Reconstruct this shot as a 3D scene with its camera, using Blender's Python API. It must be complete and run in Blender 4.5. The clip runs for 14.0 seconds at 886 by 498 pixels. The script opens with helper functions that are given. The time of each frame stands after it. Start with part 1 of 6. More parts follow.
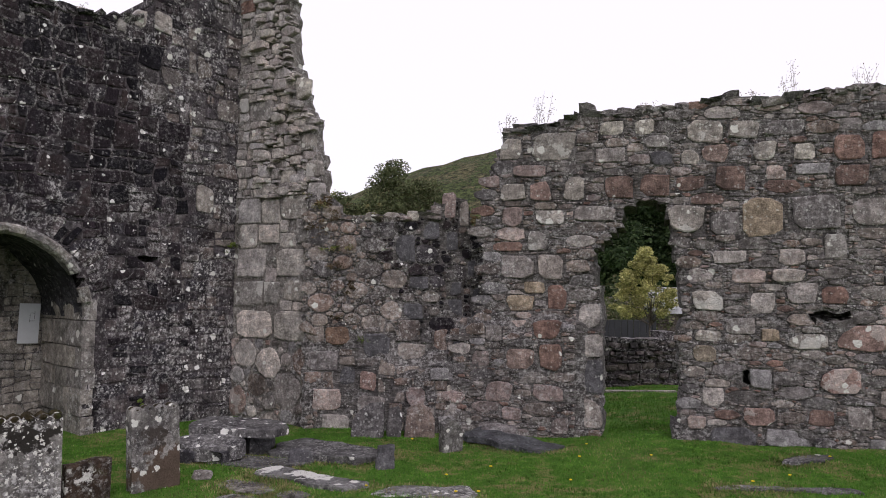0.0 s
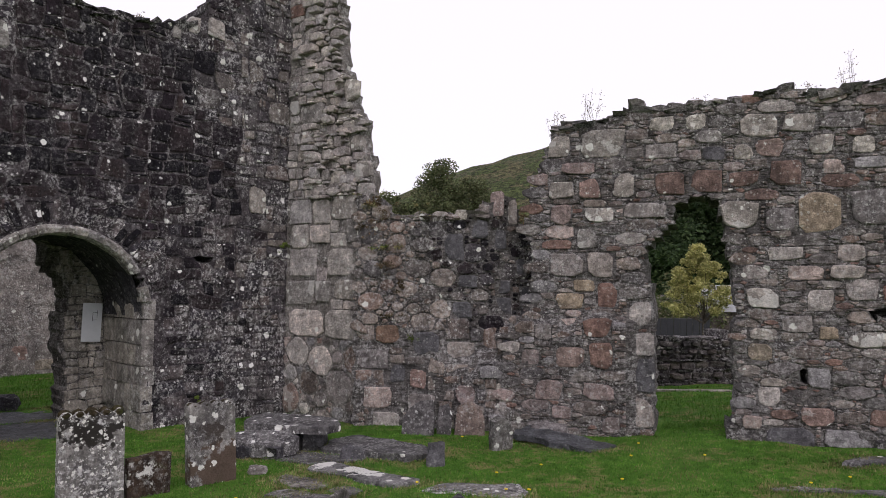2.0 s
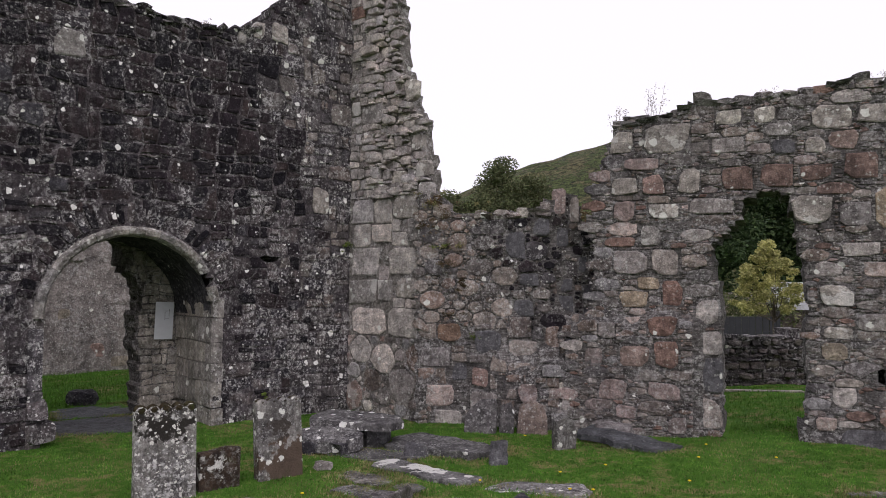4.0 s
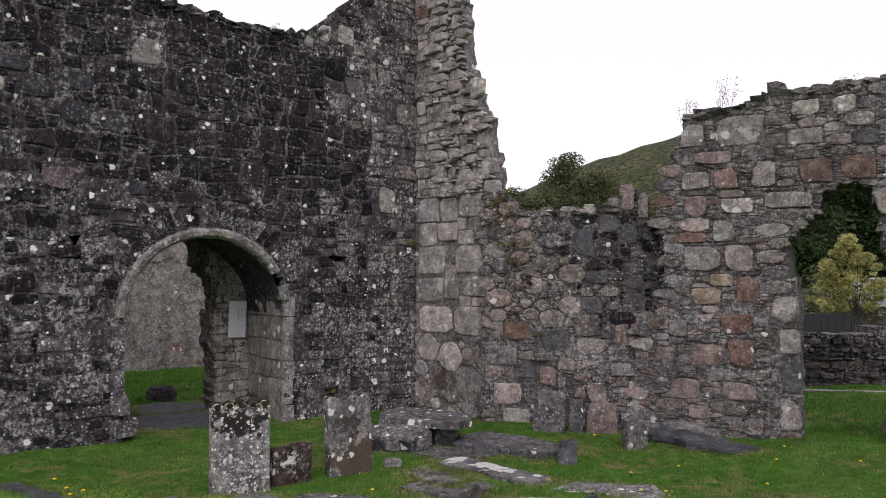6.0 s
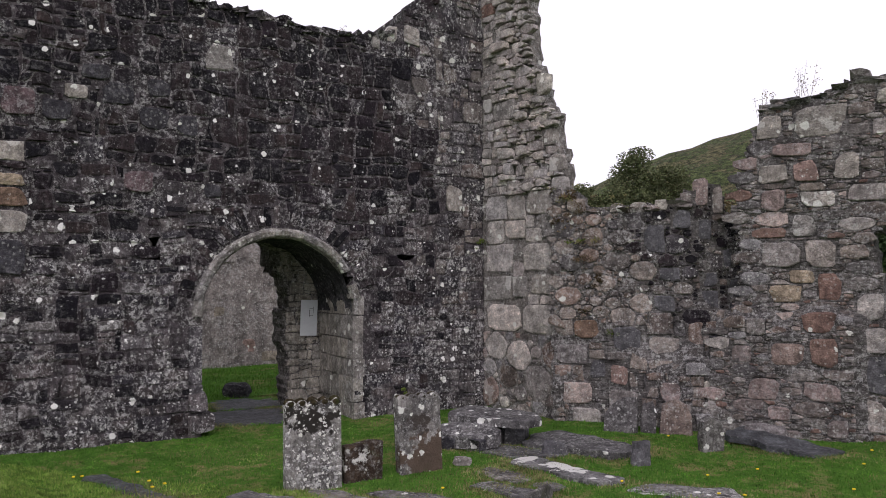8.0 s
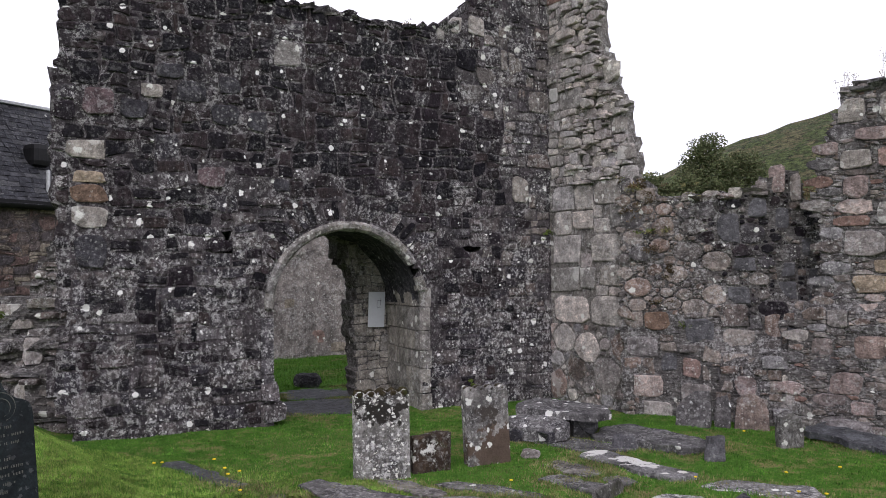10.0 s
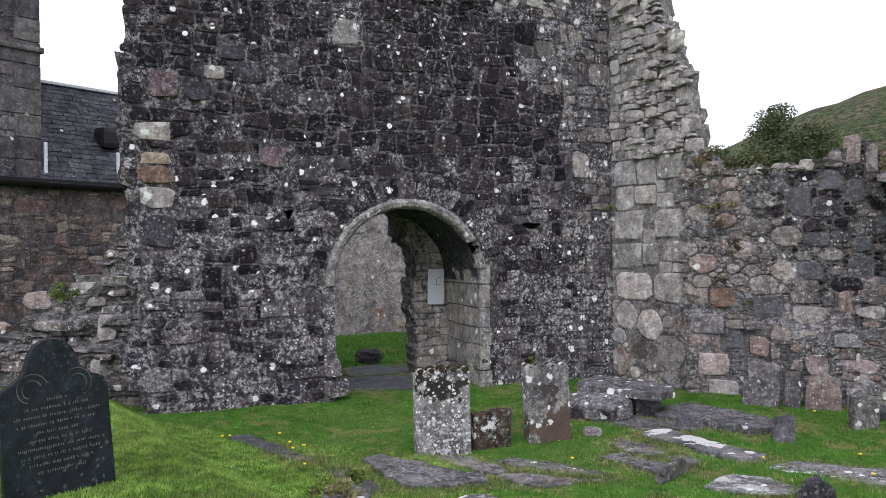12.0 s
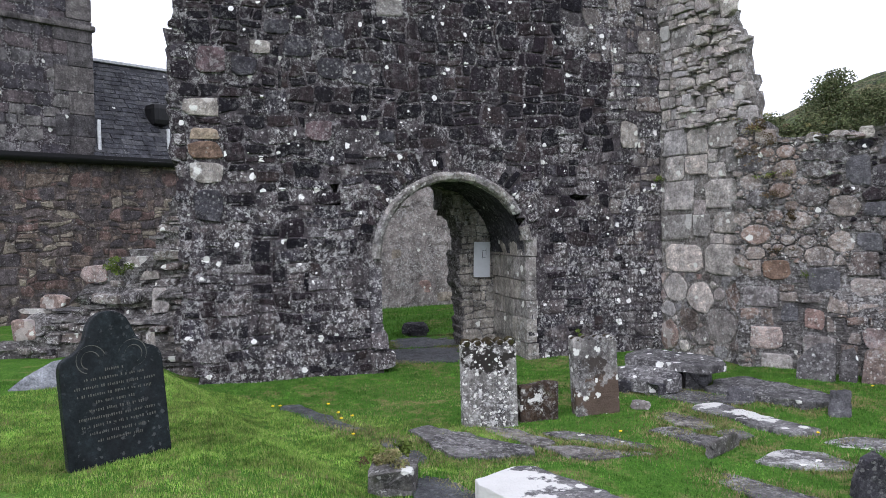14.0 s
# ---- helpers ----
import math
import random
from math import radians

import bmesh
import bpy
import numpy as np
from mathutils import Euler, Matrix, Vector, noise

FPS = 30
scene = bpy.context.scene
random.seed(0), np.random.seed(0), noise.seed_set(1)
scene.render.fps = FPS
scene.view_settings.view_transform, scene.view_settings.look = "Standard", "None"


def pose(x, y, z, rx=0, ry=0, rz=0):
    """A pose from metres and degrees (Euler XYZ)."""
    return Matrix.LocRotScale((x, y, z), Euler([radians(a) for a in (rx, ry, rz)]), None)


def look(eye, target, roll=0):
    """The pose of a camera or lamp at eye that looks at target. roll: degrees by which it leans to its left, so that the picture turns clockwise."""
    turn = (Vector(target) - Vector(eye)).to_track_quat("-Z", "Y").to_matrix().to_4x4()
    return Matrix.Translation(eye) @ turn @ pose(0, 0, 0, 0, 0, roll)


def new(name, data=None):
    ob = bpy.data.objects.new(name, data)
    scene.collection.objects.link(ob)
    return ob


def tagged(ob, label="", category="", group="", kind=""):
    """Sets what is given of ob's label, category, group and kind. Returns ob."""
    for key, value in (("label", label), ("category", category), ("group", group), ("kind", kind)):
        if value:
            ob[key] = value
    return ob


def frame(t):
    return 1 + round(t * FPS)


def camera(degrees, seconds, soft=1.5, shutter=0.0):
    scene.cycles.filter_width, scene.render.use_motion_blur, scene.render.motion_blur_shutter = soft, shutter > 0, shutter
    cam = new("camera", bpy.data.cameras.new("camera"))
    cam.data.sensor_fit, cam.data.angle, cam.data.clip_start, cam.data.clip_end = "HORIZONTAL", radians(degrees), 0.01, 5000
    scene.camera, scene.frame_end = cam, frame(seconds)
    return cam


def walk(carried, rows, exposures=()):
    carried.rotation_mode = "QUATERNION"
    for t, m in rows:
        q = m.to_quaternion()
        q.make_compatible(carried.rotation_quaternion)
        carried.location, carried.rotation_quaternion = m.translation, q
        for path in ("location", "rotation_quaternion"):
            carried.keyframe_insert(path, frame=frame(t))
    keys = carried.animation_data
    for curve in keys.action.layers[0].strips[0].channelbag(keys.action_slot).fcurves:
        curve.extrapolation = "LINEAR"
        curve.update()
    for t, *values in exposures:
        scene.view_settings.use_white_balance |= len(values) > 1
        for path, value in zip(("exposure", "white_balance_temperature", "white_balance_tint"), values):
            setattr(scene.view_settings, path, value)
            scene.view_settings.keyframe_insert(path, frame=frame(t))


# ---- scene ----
# ---- camera and its walk ----
EYE = 1.6
cam = camera(60.6, 14.0, soft=0.6)
ROWS = [
    (0.0, 0.000, -0.005, 0.004, 0.00, 3.05, -0.75),
    (0.5, 0.001, -0.015, 0.002, 0.79, 3.02, -0.72),
    (1.0, 0.001, -0.022, 0.002, 1.71, 2.99, -0.64),
    (1.5, 0.001, -0.029, 0.001, 2.62, 2.95, -0.57),
    (2.0, 0.001, -0.035, 0.001, 3.69, 2.92, -0.51),
    (2.5, 0.000, -0.039, 0.001, 4.72, 2.89, -0.44),
    (3.0, -0.001, -0.042, 0.001, 5.91, 2.85, -0.43),
    (5.5, -0.011, -0.045, 0.006, 11.92, 2.62, -0.04),
    (6.0, -0.013, -0.043, 0.007, 13.23, 2.58, 0.02),
    (6.5, -0.016, -0.041, 0.009, 14.47, 2.56, 0.08),
    (7.0, -0.019, -0.038, 0.010, 15.79, 2.52, 0.16),
    (7.5, -0.022, -0.034, 0.011, 17.00, 2.49, 0.24),
    (8.0, -0.025, -0.030, 0.013, 18.31, 2.43, 0.33),
    (10.5, -0.042, -0.007, 0.017, 24.50, 1.54, 0.67),
    (11.0, -0.046, -0.001, 0.017, 25.67, 1.12, 0.78),
    (11.5, -0.049, 0.004, 0.017, 26.68, 0.68, 0.86),
    (12.0, -0.053, 0.009, 0.017, 27.72, 0.15, 0.93),
    (12.5, -0.056, 0.014, 0.016, 28.67, -0.35, 0.98),
    (13.0, -0.059, 0.019, 0.015, 29.62, -0.88, 1.09),
    (13.5, -0.063, 0.023, 0.014, 30.42, -1.35, 1.19),
    (14.0, -0.066, 0.027, 0.012, 31.16, -1.81, 1.28),
]
EXPOSURES = [(0.0, 0.02, 6450, 21), (8.0, 0.08, 6400, 21), (11.0, 0.46, 6100, 18), (14.0, 0.70, 5900, 16)]
walk(cam, [(t, pose(x, y, EYE + z, 90 + pitch, roll, yaw)) for t, x, y, z, yaw, pitch, roll in ROWS], EXPOSURES)

# ---- world and sun: a bright overcast day ----
world = bpy.data.worlds.new("overcast_sky")
scene.world = world
world.use_nodes = True
wn, wl = world.node_tree.nodes, world.node_tree.links
wn.clear()
sky = wn.new("ShaderNodeTexSky")
sky.sky_type, sky.sun_disc = "NISHITA", False
sky.sun_elevation, sky.sun_rotation = radians(48), radians(150)
cloud = wn.new("ShaderNodeMix")
cloud.data_type = "RGBA"
cloud.inputs[0].default_value = 0.9
wl.new(sky.outputs[0], cloud.inputs[6])
cloud.inputs[7].default_value = (10.6, 10.6, 10.9, 1)
back = wn.new("ShaderNodeBackground")
back.inputs[1].default_value = 0.1
wl.new(cloud.outputs[2], back.inputs[0])
wl.new(back.outputs[0], wn.new("ShaderNodeOutputWorld").inputs[0])
sun_lamp = bpy.data.lights.new("sun", "SUN")
sun_lamp.energy, sun_lamp.angle, sun_lamp.color = 0.9, radians(25), (1.0, 0.97, 0.92)
sun = new("sun", sun_lamp)
sun.matrix_world = look((6, -10, 14), (0, 5, 0))


# ---- node materials ----
class Nodes:
    def __init__(self, name):
        self.mat = bpy.data.materials.new(name)
        self.mat.use_nodes = True
        self.tree = self.mat.node_tree
        self.tree.nodes.clear()
        self.pos = self.add("ShaderNodeNewGeometry").outputs["Position"]

    def add(self, kind, **props):
        n = self.tree.nodes.new(kind)
        if "operation" in props:
            n.operation = props["operation"]
        if "use_clamp" in props:
            n.use_clamp = props["use_clamp"]
        if "data_type" in props:
            n.data_type = props["data_type"]
        if "blend_type" in props:
            n.blend_type = props["blend_type"]
        return n

    def put(self, socket, value):
        if isinstance(value, bpy.types.NodeSocket):
            self.tree.links.new(value, socket)
        elif isinstance(value, (tuple, list)) and len(value) == 3 and socket.type == "RGBA":
            socket.default_value = (*value, 1)
        else:
            socket.default_value = value

    def math(self, op, a, b=0.0, clamp=False):
        n = self.add("ShaderNodeMath", operation=op, use_clamp=clamp)
        self.put(n.inputs[0], a), self.put(n.inputs[1], b)
        return n.outputs[0]

    def scaled(self, s):
        n = self.add("ShaderNodeVectorMath", operation="MULTIPLY")
        self.put(n.inputs[0], self.pos)
        n.inputs[1].default_value = s
        return n.outputs[0]

    def noise(self, scale, detail=4.0, rough=0.6, vector=None):
        n = self.add("ShaderNodeTexNoise")
        self.put(n.inputs["Vector"], vector or self.pos)
        n.inputs["Scale"].default_value, n.inputs["Detail"].default_value, n.inputs["Roughness"].default_value = scale, detail, rough
        return n.outputs["Fac"]

    def ramp(self, fac, stops, mode="LINEAR"):
        n = self.add("ShaderNodeValToRGB")
        n.color_ramp.interpolation = mode
        while len(n.color_ramp.elements) < len(stops):
            n.color_ramp.elements.new(0.5)
        for e, (p, c) in zip(n.color_ramp.elements, stops):
            e.position, e.color = p, (*c, 1) if isinstance(c, tuple) else (c, c, c, 1)
        self.put(n.inputs[0], fac)
        return n.outputs[0]

    def mix(self, fac, a, b, blend="MIX"):
        n = self.add("ShaderNodeMix", data_type="RGBA", blend_type=blend)
        self.put(n.inputs[0], fac), self.put(n.inputs[6], a), self.put(n.inputs[7], b)
        return n.outputs[2]

    def spots(self, scale, share, size, wobble=0.5):
        """Round spots in a share of the cells, with an uneven rim."""
        w = self.add("ShaderNodeTexNoise")
        self.put(w.inputs["Vector"], self.pos)
        w.inputs["Scale"].default_value, w.inputs["Detail"].default_value = scale * 2.2, 3.0
        v = self.add("ShaderNodeVectorMath", operation="MULTIPLY_ADD")
        self.put(v.inputs[0], w.outputs["Color"])
        v.inputs[1].default_value = (wobble / scale,) * 3
        self.put(v.inputs[2], self.pos)
        c = self.add("ShaderNodeTexVoronoi")
        self.put(c.inputs["Vector"], v.outputs[0])
        c.inputs["Scale"].default_value = scale
        rnd = self.add("ShaderNodeSeparateColor")
        self.put(rnd.inputs[0], c.outputs["Color"])
        room = self.math("MULTIPLY", self.math("SUBTRACT", rnd.outputs[0], 1 - share), size / share)
        return self.math("MULTIPLY", self.math("SUBTRACT", room, c.outputs["Distance"]), 14.0, clamp=True)

    def random(self):
        a = self.add("ShaderNodeObjectInfo").outputs["Random"]
        b = self.add("ShaderNodeNewGeometry").outputs["Random Per Island"]
        return self.math("FRACT", self.math("ADD", a, b))

    def finish(self, colour, rough=0.9, bump=None, strength=0.5, distance=0.02, spec=0.25, translucent=0.0, metal=0.0):
        p = self.add("ShaderNodeBsdfPrincipled")
        self.put(p.inputs["Base Color"], colour), self.put(p.inputs["Roughness"], rough)
        p.inputs["Specular IOR Level"].default_value = spec
        p.inputs["Metallic"].default_value = metal
        if bump is not None:
            b = self.add("ShaderNodeBump")
            b.inputs["Strength"].default_value, b.inputs["Distance"].default_value = strength, distance
            self.put(b.inputs["Height"], bump)
            self.put(p.inputs["Normal"], b.outputs[0])
        out = self.add("ShaderNodeOutputMaterial")
        if translucent:
            t = self.add("ShaderNodeBsdfTranslucent")
            self.put(t.inputs[0], colour)
            m = self.add("ShaderNodeMixShader")
            m.inputs[0].default_value = translucent
            self.tree.links.new(p.outputs[0], m.inputs[1])
            self.tree.links.new(t.outputs[0], m.inputs[2])
            self.tree.links.new(m.outputs[0], out.inputs[0])
        else:
            self.tree.links.new(p.outputs[0], out.inputs[0])
        return self.mat


def stone_material(name, colours, lichen=0.25, speckle=0.5, stain=0.5, moss=0.0, crust=0.0, rough=0.9, bump=0.7, white=(0.62, 0.62, 0.58), patch=0.0, dots=9.0, layered=0.0, patches=(), streaks=0.0, wobble=0.6):
    """Weathered stone: a colour for each block, mottling, streaks of soot, pale lichen in spots and specks, moss."""
    n = Nodes(name)
    k = len(colours)
    base = n.ramp(n.random(), [(i / k, c) for i, c in enumerate(colours)], "CONSTANT") if k > 1 else colours[0]
    broad, mid, fine = n.noise(1.1, 3), n.noise(8, 6, 0.72), n.noise(70, 4, 0.75)
    grit = n.noise(27, 5, 0.75)
    base = n.mix(1.0, base, n.ramp(mid, [(0.3, 0.42), (0.5, 0.95), (0.70, 1.8)]), "MULTIPLY")
    base = n.mix(1.0, base, n.ramp(fine, [(0.34, 0.74), (0.5, 1.0), (0.66, 1.28)]), "MULTIPLY")
    base = n.mix(1.0, base, n.ramp(grit, [(0.36, 0.78), (0.5, 1.0), (0.62, 1.25)]), "MULTIPLY")
    if streaks:
        run = n.noise(1.0, 5, 0.7, n.scaled((26, 26, 3.2)))
        base = n.mix(streaks, base, n.mix(1.0, base, n.ramp(run, [(0.36, 0.45), (0.5, 0.95), (0.64, 1.9)]), "MULTIPLY"))
    beds = None
    if layered:
        beds = n.noise(1.0, 5, 0.7, n.scaled((7, 7, 62)))
        base = n.mix(layered, base, n.mix(1.0, base, n.ramp(beds, [(0.38, 0.22), (0.5, 0.9), (0.64, 1.9)]), "MULTIPLY"))
    if stain:
        streak = n.noise(1.0, 7, 0.7, n.scaled((3.6, 3.6, 0.9)))
        blotch = n.noise(3.1, 7, 0.7)
        base = n.mix(n.math("MULTIPLY", n.ramp(streak, [(0.47, 0.0), (0.60, 1.0)]), stain), base, (0.020, 0.018, 0.022))
        base = n.mix(n.math("MULTIPLY", n.ramp(blotch, [(0.53, 0.0), (0.60, 1.0)]), 0.8 * stain), base, (0.026, 0.024, 0.028))
    if crust:
        cover = n.math("MULTIPLY", n.ramp(n.noise(2.3, 4, 0.6), [(0.40, 0.15), (0.56, 1.0)]), crust)
        grains = n.ramp(n.noise(19, 8, 0.85), [(0.505, 0.0), (0.565, 1.0)])
        base = n.mix(n.math("MULTIPLY", cover, grains), base, (0.60, 0.59, 0.58))
    if speckle:
        strewn = n.ramp(broad, [(0.36, 0.25), (0.58, 1.0)])
        base = n.mix(n.math("MULTIPLY", n.spots(33, 0.55, 0.50, 1.1), n.math("MULTIPLY", strewn, speckle)), base, white)
    if patch:
        base = n.mix(n.math("MULTIPLY", n.ramp(n.noise(3.2, 4, 0.55), [(0.575, 0.0), (0.59, 1.0)]), patch), base, (0.74, 0.73, 0.70))
    for x, y, z, r, *tone in patches:
        away = n.add("ShaderNodeVectorMath", operation="DISTANCE")
        n.put(away.inputs[0], n.pos)
        away.inputs[1].default_value = (x, y, z)
        edge = n.math("SUBTRACT", n.math("ADD", r, n.math("MULTIPLY", n.math("SUBTRACT", n.noise(7, 5, 0.65), 0.5), 0.75)), away.outputs["Value"])
        base = n.mix(n.math("MULTIPLY", edge, 30.0, clamp=True), base, n.mix(mid, tone[0], tone[1]) if tone else n.mix(mid, (0.60, 0.59, 0.56), (0.80, 0.79, 0.76)))
    if lichen:
        base = n.mix(n.spots(dots, lichen, 0.34 + 0.28 * lichen, wobble), base, tuple(min(1, 1.15 * c) for c in white))
    if moss:
        green = n.ramp(n.noise(7, 5, 0.7), [(0.55, 0.0), (0.68, 1.0)])
        base = n.mix(n.math("MULTIPLY", green, moss), base, (0.06, 0.075, 0.02))
    height = n.math("ADD", n.math("MULTIPLY", mid, 0.9), n.math("ADD", n.math("MULTIPLY", grit, 0.6), n.math("MULTIPLY", fine, 0.4)))
    if beds:
        height = n.math("ADD", height, n.math("MULTIPLY", beds, 1.2 * layered))
    return n.finish(base, rough, height, bump, 0.05, spec=0.12)


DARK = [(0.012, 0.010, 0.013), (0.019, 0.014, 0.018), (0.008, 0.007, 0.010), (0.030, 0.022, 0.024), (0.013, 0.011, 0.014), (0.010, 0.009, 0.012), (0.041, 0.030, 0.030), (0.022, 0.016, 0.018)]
GREYS = [(0.288, 0.258, 0.244), (0.383, 0.347, 0.326), (0.192, 0.174, 0.171), (0.330, 0.289, 0.264), (0.256, 0.244, 0.248), (0.405, 0.326, 0.295), (0.245, 0.202, 0.191), (0.309, 0.239, 0.222)]
MATS = {
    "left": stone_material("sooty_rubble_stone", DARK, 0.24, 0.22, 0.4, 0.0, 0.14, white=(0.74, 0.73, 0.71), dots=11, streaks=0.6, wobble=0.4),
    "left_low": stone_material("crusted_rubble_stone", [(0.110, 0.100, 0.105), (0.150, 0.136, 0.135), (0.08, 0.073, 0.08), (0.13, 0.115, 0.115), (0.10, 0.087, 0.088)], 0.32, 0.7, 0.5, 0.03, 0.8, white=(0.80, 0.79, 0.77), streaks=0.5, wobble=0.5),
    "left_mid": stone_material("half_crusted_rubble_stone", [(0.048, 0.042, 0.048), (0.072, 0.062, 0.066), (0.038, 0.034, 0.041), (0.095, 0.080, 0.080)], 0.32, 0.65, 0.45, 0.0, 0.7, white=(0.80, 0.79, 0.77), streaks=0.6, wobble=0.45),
    "left_corner": stone_material("brown_grey_rubble_stone", [(0.120, 0.106, 0.102), (0.165, 0.144, 0.134), (0.090, 0.080, 0.082), (0.200, 0.175, 0.158), (0.066, 0.059, 0.064), (0.145, 0.117, 0.107)], 0.28, 0.8, 0.4, 0.03, 0.7),
    "left_bed": stone_material("sooty_lime_mortar", [(0.078, 0.067, 0.072)], 0.12, 0.45, 0.55, 0.03, 0.6, layered=0.15, bump=1.0, wobble=0.4),
    "left_chip": stone_material("sooty_pinning_stone", [(0.07, 0.064, 0.066), (0.11, 0.098, 0.096), (0.045, 0.042, 0.047)], 0.10, 0.45, 0.6, 0.0, 0.7),
    "grey": stone_material("grey_rubble_stone", GREYS, 0.16, 0.6, 0.3, 0.0, 0.4),
    "grey_bed": stone_material("grey_lime_mortar", [(0.146, 0.135, 0.130)], 0.06, 0.5, 0.25, 0.03, 0.6, layered=0.5, bump=1.0),
    "pier_bed": stone_material("pale_lime_mortar", [(0.215, 0.196, 0.180)], 0.08, 0.5, 0.3, 0.03, 0.6, bump=1.0),
    "chip": stone_material("slate_pinning_stone", [(0.180, 0.170, 0.163), (0.225, 0.207, 0.192), (0.140, 0.134, 0.132), (0.262, 0.243, 0.224)], 0.05, 0.4, 0.4, 0.0, 0.4, layered=0.4),
    "back": stone_material("brown_rubble_stone", [(0.197, 0.156, 0.133), (0.244, 0.209, 0.186), (0.140, 0.123, 0.116), (0.225, 0.165, 0.138), (0.112, 0.103, 0.104), (0.281, 0.236, 0.207)], 0.16, 0.6, 0.35, 0.06, 0.5),
    "pale": stone_material("pale_speckled_stone", [(0.314, 0.285, 0.258), (0.257, 0.239, 0.225), (0.342, 0.309, 0.277)], 0.45, 0.75, 0.2, 0.0, 0.3, patch=0.45),
    "white": stone_material("lichen_white_stone", [(0.40, 0.37, 0.33)], 0.85, 0.7, 0.0, white=(0.7, 0.68, 0.63)),
    "red": stone_material("red_sandstone", [(0.220, 0.140, 0.117), (0.185, 0.128, 0.110), (0.25, 0.165, 0.138), (0.20, 0.142, 0.125)], 0.12, 0.4, 0.3),
    "pink": stone_material("pink_stone", [(0.30, 0.21, 0.185), (0.26, 0.195, 0.172)], 0.4, 0.6, 0.15, patch=0.3),
    "tan": stone_material("tan_stone", [(0.33, 0.265, 0.20), (0.29, 0.245, 0.195)], 0.15, 0.5, 0.15),
    "brown": stone_material("brown_stone", [(0.20, 0.135, 0.10)], 0.15, 0.4, 0.2),
    "slate": stone_material("slate_stone", [(0.125, 0.122, 0.13)], 0.15, 0.3, 0.2),
    "purple": stone_material("purple_stone", [(0.115, 0.080, 0.085)], 0.12, 0.5, 0.3, crust=0.3),
    "dark": stone_material("black_stone", [(0.045, 0.043, 0.05)], 0.12, 0.3, 0.3, crust=0.15),
    "slaty": stone_material("dark_slaty_rubble", [(0.153, 0.138, 0.131), (0.189, 0.171, 0.161), (0.128, 0.117, 0.113), (0.209, 0.178, 0.161), (0.171, 0.144, 0.131), (0.147, 0.137, 0.135), (0.227, 0.206, 0.190)], 0.08, 0.55, 0.32, 0.0, 0.45, layered=0.25),
    "pier": stone_material("pale_pier_stone", [(0.427, 0.390, 0.361), (0.522, 0.478, 0.439), (0.375, 0.344, 0.327), (0.522, 0.461, 0.420), (0.427, 0.401, 0.393), (0.348, 0.306, 0.292)], 0.2, 0.55, 0.2, 0.0, 0.4),
    "dressed": stone_material("dressed_buff_stone", [(0.30, 0.275, 0.24), (0.25, 0.235, 0.21), (0.34, 0.31, 0.27)], 0.1, 0.35, 0.3, 0.0, 0.3),
    "church": stone_material("church_stone", [(0.139, 0.115, 0.111), (0.119, 0.103, 0.105), (0.205, 0.160, 0.135), (0.090, 0.079, 0.084), (0.172, 0.119, 0.107), (0.279, 0.242, 0.197)], 0.04, 0.3, 0.4),
    "church_bed": stone_material("church_mortar", [(0.119, 0.099, 0.091)], 0.03, 0.25, 0.4),
    "harl": stone_material("weathered_harling", [(0.27, 0.24, 0.225)], 0.12, 0.75, 0.4, 0.0, 0.6, bump=0.9),
    "ledger": stone_material("ledger_slate_grey", [(0.141, 0.135, 0.134), (0.113, 0.110, 0.111), (0.172, 0.158, 0.147)], 0.14, 0.4, 0.6, 0.25, 0.38),
    "ledger_white": stone_material("lichened_ledger_slate", [(0.20, 0.195, 0.19)], 0.4, 0.5, 0.5, 0.05, 0.7, dots=12, patch=0.5, white=(0.72, 0.72, 0.69)),
    "wet": stone_material("dark_paving_slate", [(0.085, 0.088, 0.095)], 0.0, 0.2, 0.2, 0.1, rough=0.55),
    "headstone": stone_material("lichen_crusted_headstone", [(0.22, 0.21, 0.195)], 0.75, 0.9, 0.8, 0.05, 1.0, dots=34, wobble=1.2, patches=((-2.93, 5.34, 0.56, 0.14, (0.02, 0.018, 0.016), (0.05, 0.045, 0.04)), (-2.80, 5.46, 0.50, 0.10, (0.02, 0.018, 0.016), (0.05, 0.045, 0.04))), white=(0.66, 0.66, 0.62)),
    "mossy": stone_material("moss_browned_stone", [(0.050, 0.034, 0.024)], 0.34, 0.25, 0.45, 0.55, 0.2, patches=((-2.66, 5.64, 0.15, 0.07),), white=(0.66, 0.66, 0.62)),
    "slate_moss": stone_material("mossy_slate", [(0.13, 0.122, 0.115)], 0.3, 0.5, 0.4, 0.35, 0.3),
    "mossy_red": stone_material("reddish_grey_stone", [(0.20, 0.155, 0.135)], 0.2, 0.5, 0.4, 0.1, 0.3),
    "ledger_patch": stone_material("white_patched_slate", [(0.17, 0.165, 0.165)], 0.2, 0.35, 0.4, 0.05, 0.4, patches=((-2.02, 3.80, 0.15, 0.30), (-1.72, 3.62, 0.15, 0.16), (-1.52, 6.72, 0.05, 0.20), (-1.08, 6.47, 0.05, 0.18))),
    "spotted": stone_material("white_spotted_grey_stone", [(0.105, 0.098, 0.098)], 0.34, 0.35, 0.4, 0.05, 0.25, dots=10, wobble=0.3, white=(0.72, 0.72, 0.70)),
    "pale_slate": stone_material("pale_blue_slate", [(0.21, 0.22, 0.235)], 0.08, 0.2, 0.2, 0.0, 0.1, bump=0.3),
